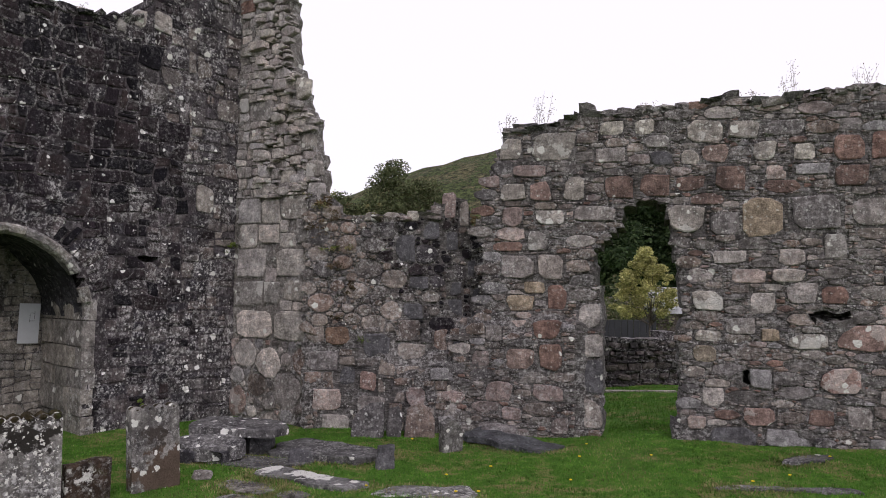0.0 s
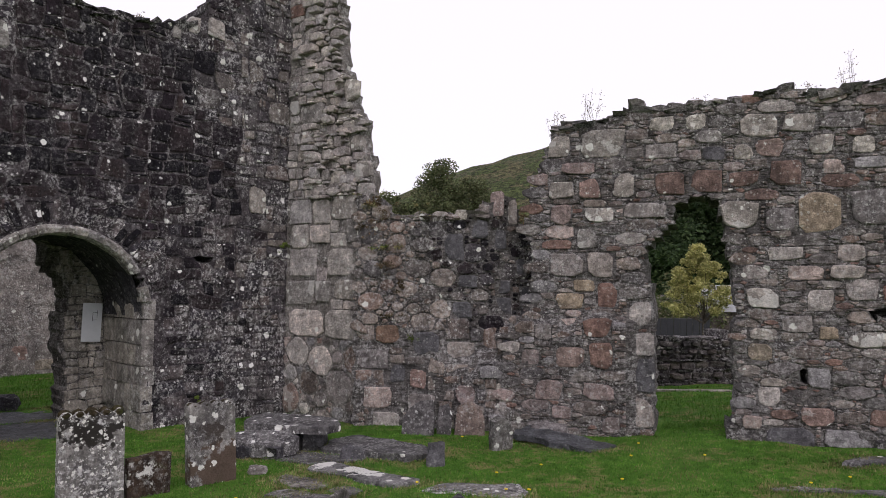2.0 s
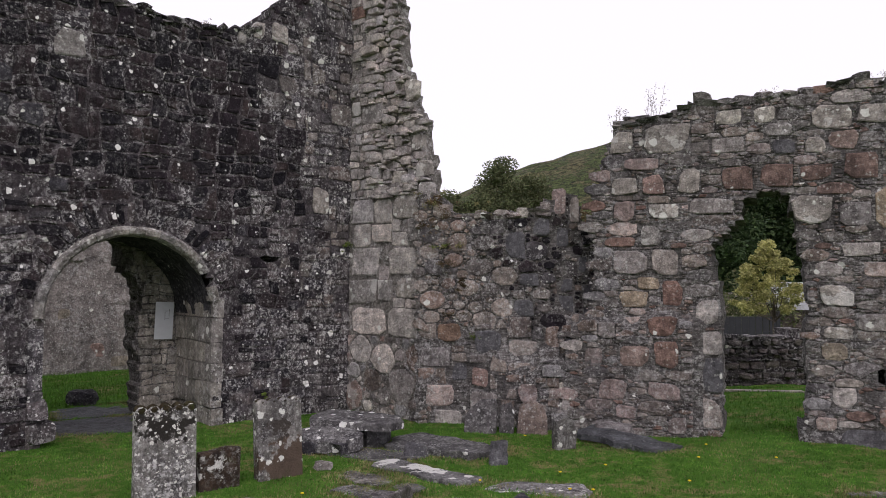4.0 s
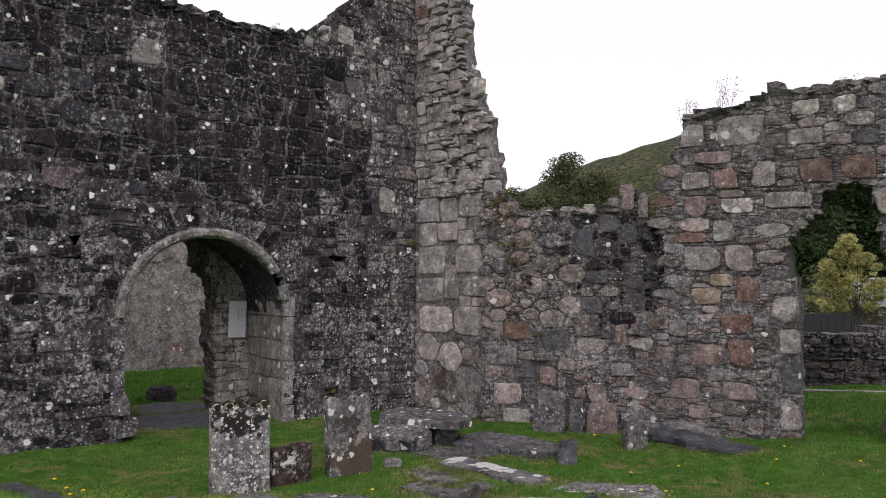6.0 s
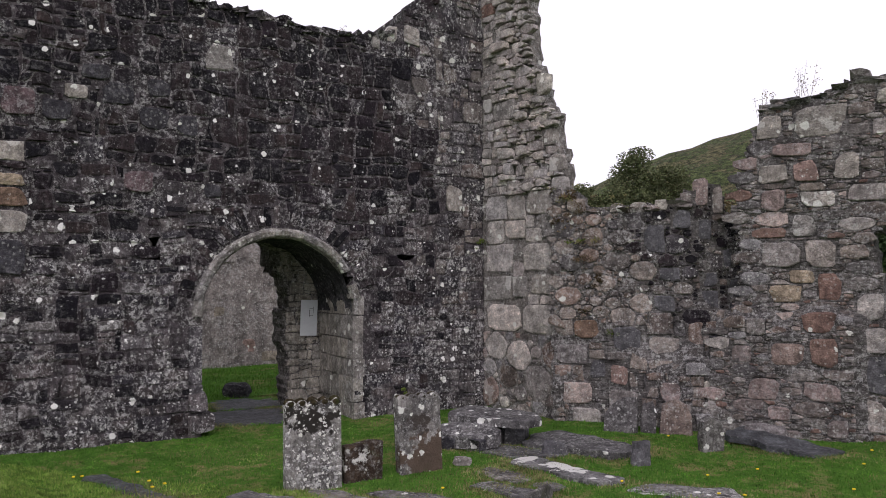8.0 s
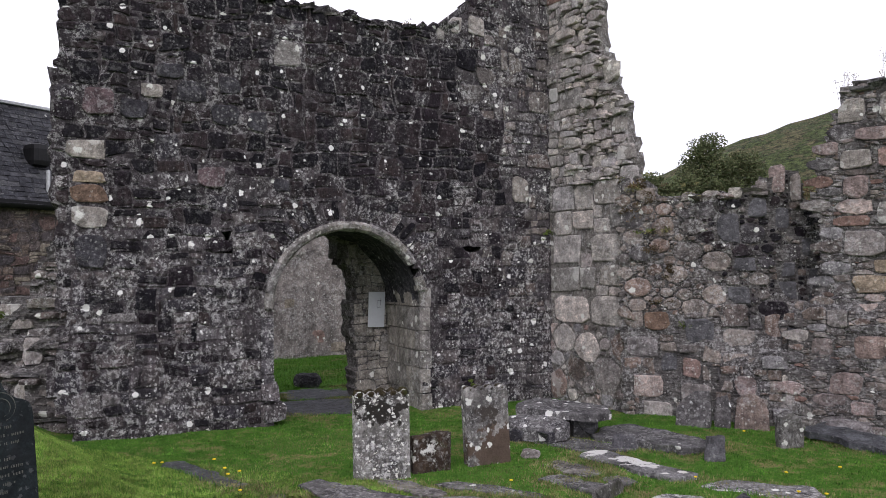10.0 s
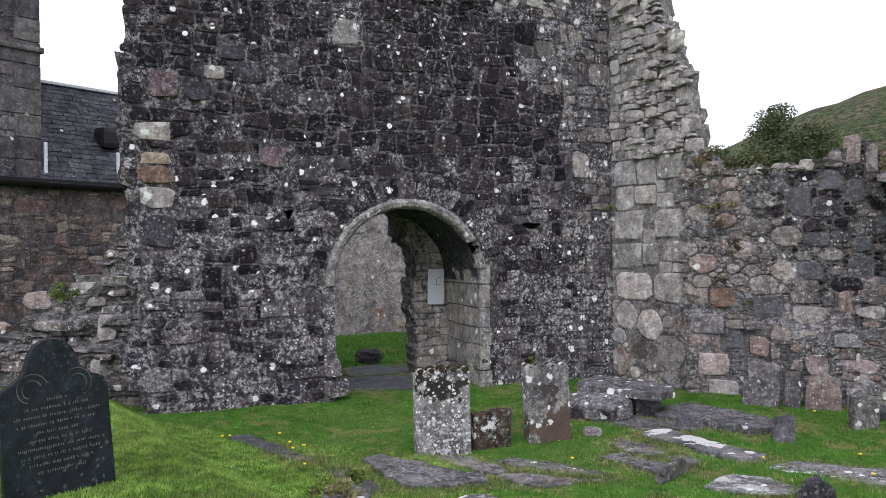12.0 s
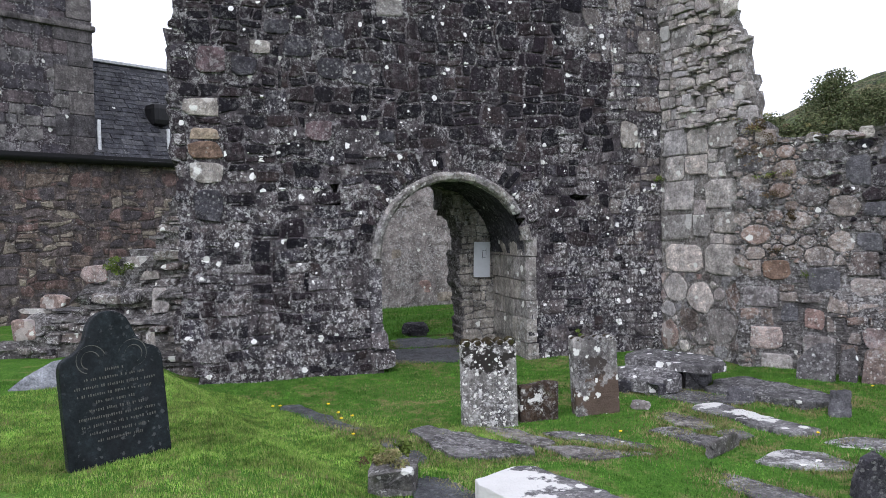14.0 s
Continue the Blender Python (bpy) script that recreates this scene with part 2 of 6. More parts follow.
    "table": stone_material("lichen_spotted_slate", [(0.125, 0.120, 0.120)], 0.55, 0.4, 0.5, 0.06, 0.5, dots=12, wobble=0.7, white=(0.70, 0.70, 0.67)),
    "polished": stone_material("dark_green_slate", [(0.013, 0.017, 0.019)], 0.0, 0.18, 0.2, rough=0.42, bump=0.12, white=(0.3, 0.3, 0.3)),
}


def plain(name, colour, rough=0.8, grain=0.25, scale=20, metal=0.0):
    n = Nodes(name)
    f = n.noise(scale, 4)
    return n.finish(n.mix(1.0, colour, n.ramp(f, [(0.25, 1 - grain), (0.75, 1 + grain)]), "MULTIPLY"), rough, f, 0.2, 0.01, metal=metal)


def ground_material():
    n = Nodes("lawn_turf")
    a, b, c = n.noise(0.9, 4, 0.6), n.noise(5, 5, 0.7), n.noise(60, 3, 0.7)
    col = n.ramp(b, [(0.3, (0.048, 0.120, 0.016)), (0.5, (0.072, 0.168, 0.022)), (0.72, (0.112, 0.215, 0.035))])
    col = n.mix(n.ramp(n.math("MULTIPLY", a, b), [(0.26, 0.0), (0.34, 0.9)]), col, (0.22, 0.185, 0.085))
    col = n.mix(1.0, col, n.ramp(c, [(0.3, 0.55), (0.7, 1.35)]), "MULTIPLY")
    return n.finish(col, 0.95, n.math("ADD", b, c), 0.8, 0.03, spec=0.1)


def leaf_material(name, colours, translucent=0.25):
    n = Nodes(name)
    k = len(colours)
    col = n.ramp(n.random(), [(i / max(1, k - 1), c) for i, c in enumerate(colours)])
    col = n.mix(1.0, col, n.ramp(n.noise(1.6, 3), [(0.3, 0.6), (0.7, 1.35)]), "MULTIPLY")
    col = n.mix(1.0, col, n.ramp(n.noise(11, 5, 0.7), [(0.34, 0.45), (0.5, 1.0), (0.66, 1.6)]), "MULTIPLY")
    return n.finish(col, 0.75, spec=0.2, translucent=translucent)


MATS["turf"] = ground_material()
MATS["grass"] = leaf_material("grass_blades", [(0.040, 0.125, 0.014), (0.062, 0.185, 0.019), (0.105, 0.248, 0.032), (0.145, 0.262, 0.048), (0.076, 0.208, 0.022)], 0.3)
# yellower grass of the bank, its brighter lighting put into the blade colours
MATS["bank"] = leaf_material("lit_yellowish_grass_blades", [(0.13, 0.25, 0.035), (0.18, 0.32, 0.05), (0.26, 0.38, 0.08), (0.32, 0.38, 0.12), (0.20, 0.33, 0.055)], 0.3)
MATS["straw"] = leaf_material("dry_grass_blades", [(0.29, 0.25, 0.13), (0.24, 0.22, 0.10), (0.16, 0.20, 0.06)], 0.2)
MATS["weed"] = leaf_material("weed_leaves", [(0.10, 0.16, 0.03), (0.15, 0.19, 0.04), (0.08, 0.12, 0.025)])
MATS["stalk"] = leaf_material("dry_stalks", [(0.30, 0.24, 0.17), (0.22, 0.17, 0.12)])
MATS["petal"] = plain("yellow_petals", (0.75, 0.55, 0.02), 0.7)


# ---- geometry helpers ----
def fbm(x, y, z=0.0, octaves=3):
    return noise.fractal(Vector((x, y, z)), 1.0, 2.0, octaves)


def mesh_from(name, verts, faces, mats, smooth=False, face_mats=None):
    me = bpy.data.meshes.new(name)
    me.from_pydata(verts, [], faces)
    for m in mats if isinstance(mats, (list, tuple)) else [mats]:
        me.materials.append(m)
    if face_mats is not None:
        me.polygons.foreach_set("material_index", face_mats)
    if smooth:
        me.polygons.foreach_set("use_smooth", [True] * len(me.polygons))
    me.update()
    return me


def part(name, bm, material, parent, label="", smooth=False, m=None):
    """Links a bmesh as one mesh object under a thing or a part."""
    bmesh.ops.recalc_face_normals(bm, faces=bm.faces[:])
    me = bpy.data.meshes.new(name)
    bm.to_mesh(me)
    bm.free()
    me.materials.append(material)
    if smooth:
        me.polygons.foreach_set("use_smooth", [True] * len(me.polygons))
    ob = new(name, me)
    if m is not None:
        ob.matrix_basis = m
    ob.parent = parent
    return tagged(ob, label)


def thing(name, label, category, m=None, group="", kind=""):
    ob = tagged(new(name), label, category, group, kind)
    ob.empty_display_size = 0.1
    if m is not None:
        ob.matrix_basis = m
    return ob


def box_bm(size, centre=(0, 0, 0), bevel=0.0, jitter=0.0, rng=random):
    bm = bmesh.new()
    bmesh.ops.create_cube(bm, size=1)
    for v in bm.verts:
        v.co = Vector([c + s * k + rng.uniform(-jitter, jitter) for c, s, k in zip(centre, size, v.co)])
    if bevel:
        bmesh.ops.bevel(bm, geom=bm.edges[:], offset=bevel, segments=2, affect="EDGES", profile=0.6)
    return bm


def in_poly(px, py, poly):
    px, py = np.asarray(px, float), np.asarray(py, float)
    hit = np.zeros(px.shape, bool)
    for (x0, y0), (x1, y1) in zip(poly, poly[1:] + poly[:1]):
        if y0 == y1:
            continue
        hit ^= ((y0 > py) != (y1 > py)) & (px < (x1 - x0) * (py - y0) / (y1 - y0) + x0)
    return hit


def stone_template(seed):
    """A rough-hewn block one unit wide and high with its face towards -y: 50 triangles."""
    r = random.Random(seed)
    rim = []
    for cx, cz in ((-1, -1), (1, -1), (1, 1), (-1, 1)):
        x, z = cx * r.uniform(0.42, 0.51), cz * r.uniform(0.41, 0.51)
        cut = r.uniform(0.03, 0.16), r.uniform(0.03, 0.16)
        ends = [(x, z - cz * cut[1]), (x - cx * cut[0], z)]
        rim += ends if cx * cz > 0 else ends[::-1]
    rim.insert(2, (r.uniform(-0.2, 0.2), -r.uniform(0.46, 0.53)))
    rim.insert(7, (r.uniform(-0.2, 0.2), r.uniform(0.46, 0.53)))
    sides = len(rim)
    rim = sorted(rim, key=lambda p: math.atan2(p[1], p[0]))
    tilt_x, tilt_z = r.uniform(-0.35, 0.35), r.uniform(-0.35, 0.35)
    verts = [(x, 1.0, z) for x, z in rim]
    verts += [(x * r.uniform(0.97, 1.02), 0.30 + r.uniform(-0.12, 0.12), z * r.uniform(0.97, 1.02)) for x, z in rim]
    verts += [(x * r.uniform(0.82, 0.93), x * tilt_x + z * tilt_z + r.uniform(-0.07, 0.07), z * r.uniform(0.80, 0.93)) for x, z in rim]
    verts.append((r.uniform(-0.2, 0.2), r.uniform(-0.10, 0.06), r.uniform(-0.2, 0.2)))
    faces = []
    for ring in (0, sides):
        for i in range(sides):
            j = (i + 1) % sides
            faces.append((ring + i, ring + j, ring + sides + j, ring + sides + i))
    faces += [(2 * sides + i, 2 * sides + (i + 1) % sides, 3 * sides) for i in range(sides)]
    return verts, faces


def cobble_template(seed):
    """An undressed stone with an uneven, partly rounded outline and a swelling face."""
    r = random.Random(seed)
    sides, rim = 10, []
    lean, square = r.uniform(-0.16, 0.16), r.uniform(2.8, 6.0)
    for i in range(sides):
        a = 2 * math.pi * (i + r.uniform(-0.3, 0.3)) / sides
        c, s = math.cos(a), math.sin(a)
        rad = 0.51 * r.uniform(0.88, 1.06) / (abs(c) ** square + abs(s) ** square) ** (1 / square)
        rim.append((rad * c + lean * rad * s, rad * s))
    tilt_x, tilt_z = r.uniform(-0.3, 0.3), r.uniform(-0.3, 0.3)
    verts = [(x, 1.0, z) for x, z in rim]
    verts += [(x * r.uniform(0.97, 1.02), 0.34 + r.uniform(-0.12, 0.12), z * r.uniform(0.97, 1.02)) for x, z in rim]
    verts += [(x * r.uniform(0.72, 0.88), x * tilt_x + z * tilt_z + r.uniform(-0.06, 0.08), z * r.uniform(0.72, 0.88)) for x, z in rim]
    verts.append((r.uniform(-0.15, 0.15), r.uniform(-0.20, -0.04), r.uniform(-0.15, 0.15)))
    faces = [(k + i, k + (i + 1) % sides, k + sides + (i + 1) % sides, k + sides + i) for k in (0, sides) for i in range(sides)]
    faces += [(2 * sides + i, 2 * sides + (i + 1) % sides, 3 * sides) for i in range(sides)]
    return verts, faces


def chip_template(seed):
    r = random.Random(seed)
    verts = [(x * r.uniform(0.8, 1.1), y + (r.uniform(-0.15, 0.15) if y < 0.5 else 0), z * r.uniform(0.6, 1.1)) for y in (0.0, 1.0) for x, z in ((-0.5, -0.5), (0.5, -0.5), (0.5, 0.5), (-0.5, 0.5))]
    return verts, [(0, 1, 2, 3), (0, 4, 5, 1), (1, 5, 6, 2), (2, 6, 7, 3), (3, 7, 4, 0), (7, 6, 5, 4)]


def clip_outline(shape, nx, ny, d):
    """The part of a convex outline where nx * x + ny * y is at most d."""
    out = []
    for (x0, y0), (x1, y1) in zip(shape, shape[1:] + shape[:1]):
        a, b = nx * x0 + ny * y0 - d, nx * x1 + ny * y1 - d
        if a <= 0:
            out.append((x0, y0))
        if (a < 0 < b) or (b < 0 < a):
            f = a / (a - b)
            out.append((x0 + (x1 - x0) * f, y0 + (y1 - y0) * f))
    return out


def block_outline(w, h, r, rough):
    """A roughly squared block: four uneven corners, some of them broken off."""
    shape = []
    for cx, cz in ((-1, -1), (1, -1), (1, 1), (-1, 1)):
        x, z = cx * w * (0.5 - r.uniform(0, 0.6 * rough)), cz * h * (0.5 - r.uniform(0, 0.6 * rough))
        if r.random() < 4 * rough:
            cut = r.uniform(0.06, 0.26), r.uniform(0.06, 0.30)
            ends = [(x, z - cz * cut[1] * h), (x - cx * cut[0] * w, z)]
            shape += ends if cx * cz > 0 else ends[::-1]
        else:
            shape.append((x, z))
    return shape


def polygon_stone(shape, r):
    """A stone with a flattish broken face and blunted corners, its face towards -y."""
    size = sum(math.hypot(x, z) for x, z in shape) / len(shape)
    rim = []
    for (xa, za), (x, z), (xb, zb) in zip(shape[-1:] + shape[:-1], shape, shape[1:] + shape[:1]):
        if size > 0.045 and r.random() < 0.5:
            f, g = r.uniform(0.10, 0.26), r.uniform(0.10, 0.26)
            rim += [(x + (xa - x) * f, z + (za - z) * f), (x + (xb - x) * g, z + (zb - z) * g)]
        else:
            rim.append((x, z))
    rim = [(x * k, z * k) for x, z in rim for k in (r.uniform(0.94, 1.03),)]
    n = len(rim)
    tilt_x, tilt_z = r.gauss(0, 0.035), r.gauss(0, 0.035)
    lip = 0.004 + 0.014 * size
    inner = max(0.6, 1 - r.uniform(0.010, 0.018) / size)
    verts = [(x * 1.02, 0.09, z * 1.02) for x, z in rim]
    verts += [(x, lip + tilt_x * x + tilt_z * z, z) for x, z in rim]
    verts += [(x * inner * r.uniform(0.96, 1.0), tilt_x * x + tilt_z * z + r.uniform(-0.004, 0.004), z * inner * r.uniform(0.95, 1.0)) for x, z in rim]
    verts.append((r.uniform(-0.3, 0.3) * size, -r.uniform(-0.003, 0.05) * size, r.uniform(-0.3, 0.3) * size))
    faces = [(k + i, k + (i + 1) % n, k + n + (i + 1) % n, k + n + i) for k in (0, n) for i in range(n)]
    faces += [(2 * n + i, 2 * n + (i + 1) % n, 3 * n) for i in range(n)]
    return verts, faces


HEWN = 28
TEMPLATES = [stone_template(i) for i in range(HEWN)] + [cobble_template(200 + i) for i in range(32)]
CHIPS = [chip_template(100 + i) for i in range(16)]
SHARED = {}


def template_mesh(i, key):
    if (i, key) not in SHARED:
        v, f = TEMPLATES[i]
        SHARED[i, key] = mesh_from("stone", v, f, MATS[key])
    return SHARED[i, key]


class Batch:
    """Many small pieces joined into one mesh."""

    def __init__(self):
        self.v, self.f, self.n = [], [], 0

    def add(self, template, m):
        v, f = template
        a = np.array(v) @ np.array(m.to_3x3()).T + np.array(m.translation)
        self.v.extend(a.tolist())
        self.f.extend([tuple(k + self.n for k in g) for g in f])
        self.n += len(v)

    def done(self, name, mat, parent, label, smooth=False):
        if not self.f:
            return None
        ob = new(name, mesh_from(name, self.v, self.f, mat, smooth))
        ob.parent = parent
        return tagged(ob, label, kind="stuff")


class Wall:
    """A ruined wall in its own frame: x along, y into the wall, z up; built of a core with stones bedded in its face."""

    def __init__(self, name, label, origin, turn, outline, holes, thick, bed, push=None, cell=0.075, seed=1):
        self.outline, self.holes, self.push = outline, holes, push or (lambda u, v: 0.0)
        self.rng = random.Random(seed)
        self.frame = pose(origin[0], origin[1], 0, 0, 0, turn)
        us, vs = [p[0] for p in outline], [p[1] for p in outline]
        self.u0, self.u1, self.v0, self.v1 = min(us), max(us), min(vs), max(vs)
        self.ob = tagged(new(name, self.core(name, cell, thick, bed, seed)), label, "wall", kind="structure")
        self.ob.matrix_basis = self.frame
        self.taken, self.clear = [], []
        self.fill, self.chips = {}, Batch()

    def inside(self, u, v, grow=0.0):
        ok = in_poly(u, v, self.outline)
        for h in self.holes:
            ok &= ~in_poly(u, v, h)
        return ok

    def core(self, name, s, thick, bed, seed):
        nu, nv = int((self.u1 - self.u0) / s) + 2, int((self.v1 - self.v0) / s) + 2
        cu = self.u0 + s * (np.arange(nu) + 0.5)
        cv = self.v0 + s * (np.arange(nv) + 0.5)
        gu, gv = np.meshgrid(cu, cv, indexing="ij")
        solid = np.zeros((nu + 2, nv + 2), bool)
        solid[1:-1, 1:-1] = self.inside(gu, gv)
        verts, index = [], {}
        rng = random.Random(seed)
        jit = {}

        def vert(i, j, k):
            if (i, j, k) not in index:
                if (i, j) not in jit:
                    jit[i, j] = (rng.uniform(-0.36, 0.36) * s, rng.uniform(-0.36, 0.36) * s, rng.uniform(-0.012, 0.018))
                a, b, c = jit[i, j]
                u, v = self.u0 + s * i + a, self.v0 + s * j + b
                y = 0.006 + 0.5 * c + self.push(u, v) if k == 0 else thick + c * 2
                index[i, j, k] = len(verts)
                verts.append((u, y, v))
            return index[i, j, k]

        faces = []
        for i in range(nu):
            for j in range(nv):
                if not solid[i + 1, j + 1]:
                    continue
                for k in (0, 1):
                    q = [vert(i, j, k), vert(i + 1, j, k), vert(i + 1, j + 1, k), vert(i, j + 1, k)]
                    faces.append(tuple(q if k == 0 else q[::-1]))
                for di, dj, a, b in ((-1, 0, (0, 1), (0, 0)), (1, 0, (1, 0), (1, 1)), (0, -1, (0, 0), (1, 0)), (0, 1, (1, 1), (0, 1))):
                    if not solid[i + 1 + di, j + 1 + dj]:
                        p, q = (i + a[0], j + a[1]), (i + b[0], j + b[1])
                        faces.append((vert(*q, 0), vert(*p, 0), vert(*p, 1), vert(*q, 1)))
        return mesh_from(name, verts, faces, bed)

    def matrix(self, u, v, w, h, proud, depth, roll=0.0, tip=0.0):
        return Matrix.LocRotScale((u, -proud + self.push(u, v), v), Euler((tip, roll, 0)), (w, depth, h))

    def free(self, u, v, w, h, slack=0.02):
        for a, b, c, d in self.taken:
            if abs(u - a) < (w + c) / 2 - slack and abs(v - b) < (h + d) / 2 - slack:
                return False
        return True

    def put_stone(self, u, v, shape, proud, tone, single, name="stone"):
        """One stone with its outline (about its middle) in the wall's face: a piece of its own, or joined to the fill."""
        verts, faces = polygon_stone(shape, self.rng)
        at = Matrix.Translation((u, self.push(u, v) - proud, v))
        if single:
            ob = new(name, mesh_from(name, verts, faces, MATS[tone]))
            ob.parent, ob.matrix_basis = self.ob, at
        else:
            self.fill.setdefault(tone, Batch()).add((verts, faces), at)

    def key(self, rows, name="stone", hewn=False):
        """Single stones that stand out, each at its own place."""
        for u, v, w, h, mat in rows:
            self.put_stone(u, v, block_outline(w * 1.03, h * 1.03, self.rng, 0.06 if hewn else 0.20), self.rng.uniform(0.006, 0.02), mat, True, name)
            self.taken.append((u, v, w, h))

    def scatter(self, mat, count, wide, high, region, relief=0.03, tries=12):
        """Larger stones strewn over the face, none on another, to break the courses."""
        r = self.rng
        for _ in range(count * tries):
            if count <= 0:
                break
            w, h = r.uniform(*wide), r.uniform(*high)
            u, v = r.uniform(region[0], region[2]), r.uniform(region[1], region[3])
            k = 0.52
            if self.inside([u, u - k * w, u + k * w, u - k * w, u + k * w], [v, v - k * h, v - k * h, v + k * h, v + k * h]).all() and self.free(u, v, w, h, 0.0):
                self.put_stone(u, v, block_outline(w, h, r, 0.14), r.uniform(0.0, 0.8) * relief, mat, True)
                self.taken.append((u, v, w, h))
                count -= 1

    def quilt(self, mat, wide, high, region, limit, gap=0.012, relief=0.015, pinning=0.35, steps=8):
        """Random rubble fitted stone to stone: discs of falling size are packed, and each grows until it meets its neighbours."""
        r = self.rng
        flat = (wide[0] + wide[1]) / (high[0] + high[1])
        u0, v0, u1, v1 = region[0], region[1] * flat, region[2], region[3] * flat
        big, small = 0.5 * wide[1], 0.5 * wide[0] * pinning
        cell, grid, discs = 2 * big, {}, []

        def near(u, v, reach):
            for i in range(int((u - reach) // cell), int((u + reach) // cell) + 1):
                for j in range(int((v - reach) // cell), int((v + reach) // cell) + 1):
                    yield from grid.get((i, j), ())

        for k in range(steps):
            rad = big * (small / big) ** (k / (steps - 1))
            tries = int(1.1 * (u1 - u0) * (v1 - v0) / (rad * rad))
            us = [r.uniform(u0, u1) for _ in range(tries)]
            vs = [r.uniform(v0, v1) for _ in range(tries)]
            ok = self.inside(us, [v / flat for v in vs])
            for u, v, fits in zip(us, vs, ok):
                if not fits or any(math.hypot(u - x, v / flat - y) < c for x, y, c in self.clear):
                    continue
                a = rad * r.uniform(0.85, 1.1)
                if any(max(abs(u - x) - w / 2, (abs(v / flat - y) - h / 2) * flat) < 0.65 * a for x, y, w, h in self.taken):
                    continue
                if all((u - x) ** 2 + (v - y) ** 2 > (0.93 * (a + b)) ** 2 for x, y, b in near(u, v, a + big)):
                    grid.setdefault((int(u // cell), int(v // cell)), []).append((u, v, a))
                    discs.append((u, v, a))
        order = sorted(range(len(discs)), key=lambda i: -discs[i][2])
        chosen = set(order[:limit])
        for i, (u, v, a) in enumerate(discs):
            span = 1.7 * a + 0.01
            shape = [(-span, -span), (span, -span), (span, span), (-span, span)]
            for x, y, b in near(u, v, span + 2.2 * big):
                dx, dy = x - u, y - v
                d2 = dx * dx + dy * dy
                if 0 < d2 < (1.5 * span + 1.8 * b) ** 2:
                    shape = clip_outline(shape, dx, dy, (d2 + a * a - b * b) / 2)
            for x, y, w, h in self.taken:
                gu, gv = abs(u - x) - w / 2, (abs(v / flat - y) - h / 2) * flat
                if max(gu, gv) < span:
                    shape = clip_outline(shape, math.copysign(1, x - u), 0, gu) if gu > gv else clip_outline(shape, 0, math.copysign(1, y * flat - v), gv)
            if len(shape) < 3:
                continue
            shape = [(p, q / flat) for p, q in shape]
            v /= flat
            for _ in range(3):
                ok = self.inside([u + 1.02 * p for p, q in shape], [v + 1.02 * q for p, q in shape])
                shape = [(p, q) if fine else (0.72 * p, 0.72 * q) for (p, q), fine in zip(shape, ok)]
            keep = max(0.55, 1 - gap / a)
            tone = mat(u, v, r) if callable(mat) else mat
            self.put_stone(u, v, [(p * keep, q * keep) for p, q in shape], r.uniform(-0.003, 1.5 * relief), tone, i in chosen)

    def rubble(self, mat, wide, high, region, limit, gap=0.010, relief=0.01, warp=0.06, slivers=0.3):
        """Roughly squared rubble: the face is split again and again, thin pinnings are cut off, and all the joints wander."""
        r = self.rng
        leaves = []

        def split(a0, b0, a1, b1):
            w, h = a1 - a0, b1 - b0
            mw, mh = r.uniform(*wide), r.uniform(*high)
            if w <= mw and h <= mh:
                if r.random() < slivers and w > 0.12 and h > 0.10:
                    cut = r.uniform(0.025, 0.05)
                    if r.random() < 0.7:
                        c, d = b0 + cut, a0 + w * r.uniform(0.3, 0.7)
                        leaves.extend([(a0, b0, d, c), (d, b0, a1, c), (a0, c, a1, b1)])
                    else:
                        c = a0 + cut
                        leaves.extend([(a0, b0, c, b1), (c, b0, a1, b1)])
                else:
                    leaves.append((a0, b0, a1, b1))
            elif w / mw > h / mh:
                c = a0 + w * r.uniform(0.34, 0.66)
                split(a0, b0, c, b1), split(c, b0, a1, b1)
            else:
                c = b0 + h * r.uniform(0.34, 0.66)
                split(a0, b0, a1, c), split(a0, c, a1, b1)

        def moved(u, v):
            return (u + warp * fbm(u * 3.3, v * 3.3, 41.0), v + 0.8 * warp * fbm(u * 2.6, v * 3.3, 53.0))

        u0, v0, u1, v1 = region
        n = max(1, round((v1 - v0) / 0.9))
        for i in range(n):
            split(u0, v0 + (v1 - v0) * i / n, u1, v0 + (v1 - v0) * (i + 1) / n)
        chosen = set(sorted(range(len(leaves)), key=lambda i: -(leaves[i][2] - leaves[i][0]) * (leaves[i][3] - leaves[i][1]))[:limit])
        for i, (a0, b0, a1, b1) in enumerate(leaves):
            u, v = moved((a0 + a1) / 2, (b0 + b1) / 2)
            if any(math.hypot(u - x, v - y) < c for x, y, c in self.clear):
                continue
            ring = [(a0, b0), ((a0 + a1) / 2, b0), (a1, b0), (a1, (b0 + b1) / 2), (a1, b1), ((a0 + a1) / 2, b1), (a0, b1), (a0, (b0 + b1) / 2)]
            if b1 - b0 < 0.12:
                ring = ring[:3] + ring[4:7]
            shape = [(x - u, y - v) for x, y in (moved(*p) for p in ring)]
            inside_key = False
            for x, y, w, h in self.taken:
                gu, gv = abs(u - x) - w / 2, abs(v - y) - h / 2
                inside_key |= max(gu, gv) < 0.012
                if gu < 0.5 and gv < 0.5:
                    shape = clip_outline(shape, math.copysign(1, x - u), 0, gu) if gu > gv else clip_outline(shape, 0, math.copysign(1, y - v), gv)
            if inside_key or len(shape) < 3 or not self.inside([u], [v])[0]:
                continue
            for _ in range(3):
                ok = self.inside([u + 1.02 * p for p, q in shape], [v + 1.02 * q for p, q in shape])
                shape = [(p, q) if fine else (0.72 * p, 0.72 * q) for (p, q), fine in zip(shape, ok)]
            w, h = a1 - a0, b1 - b0
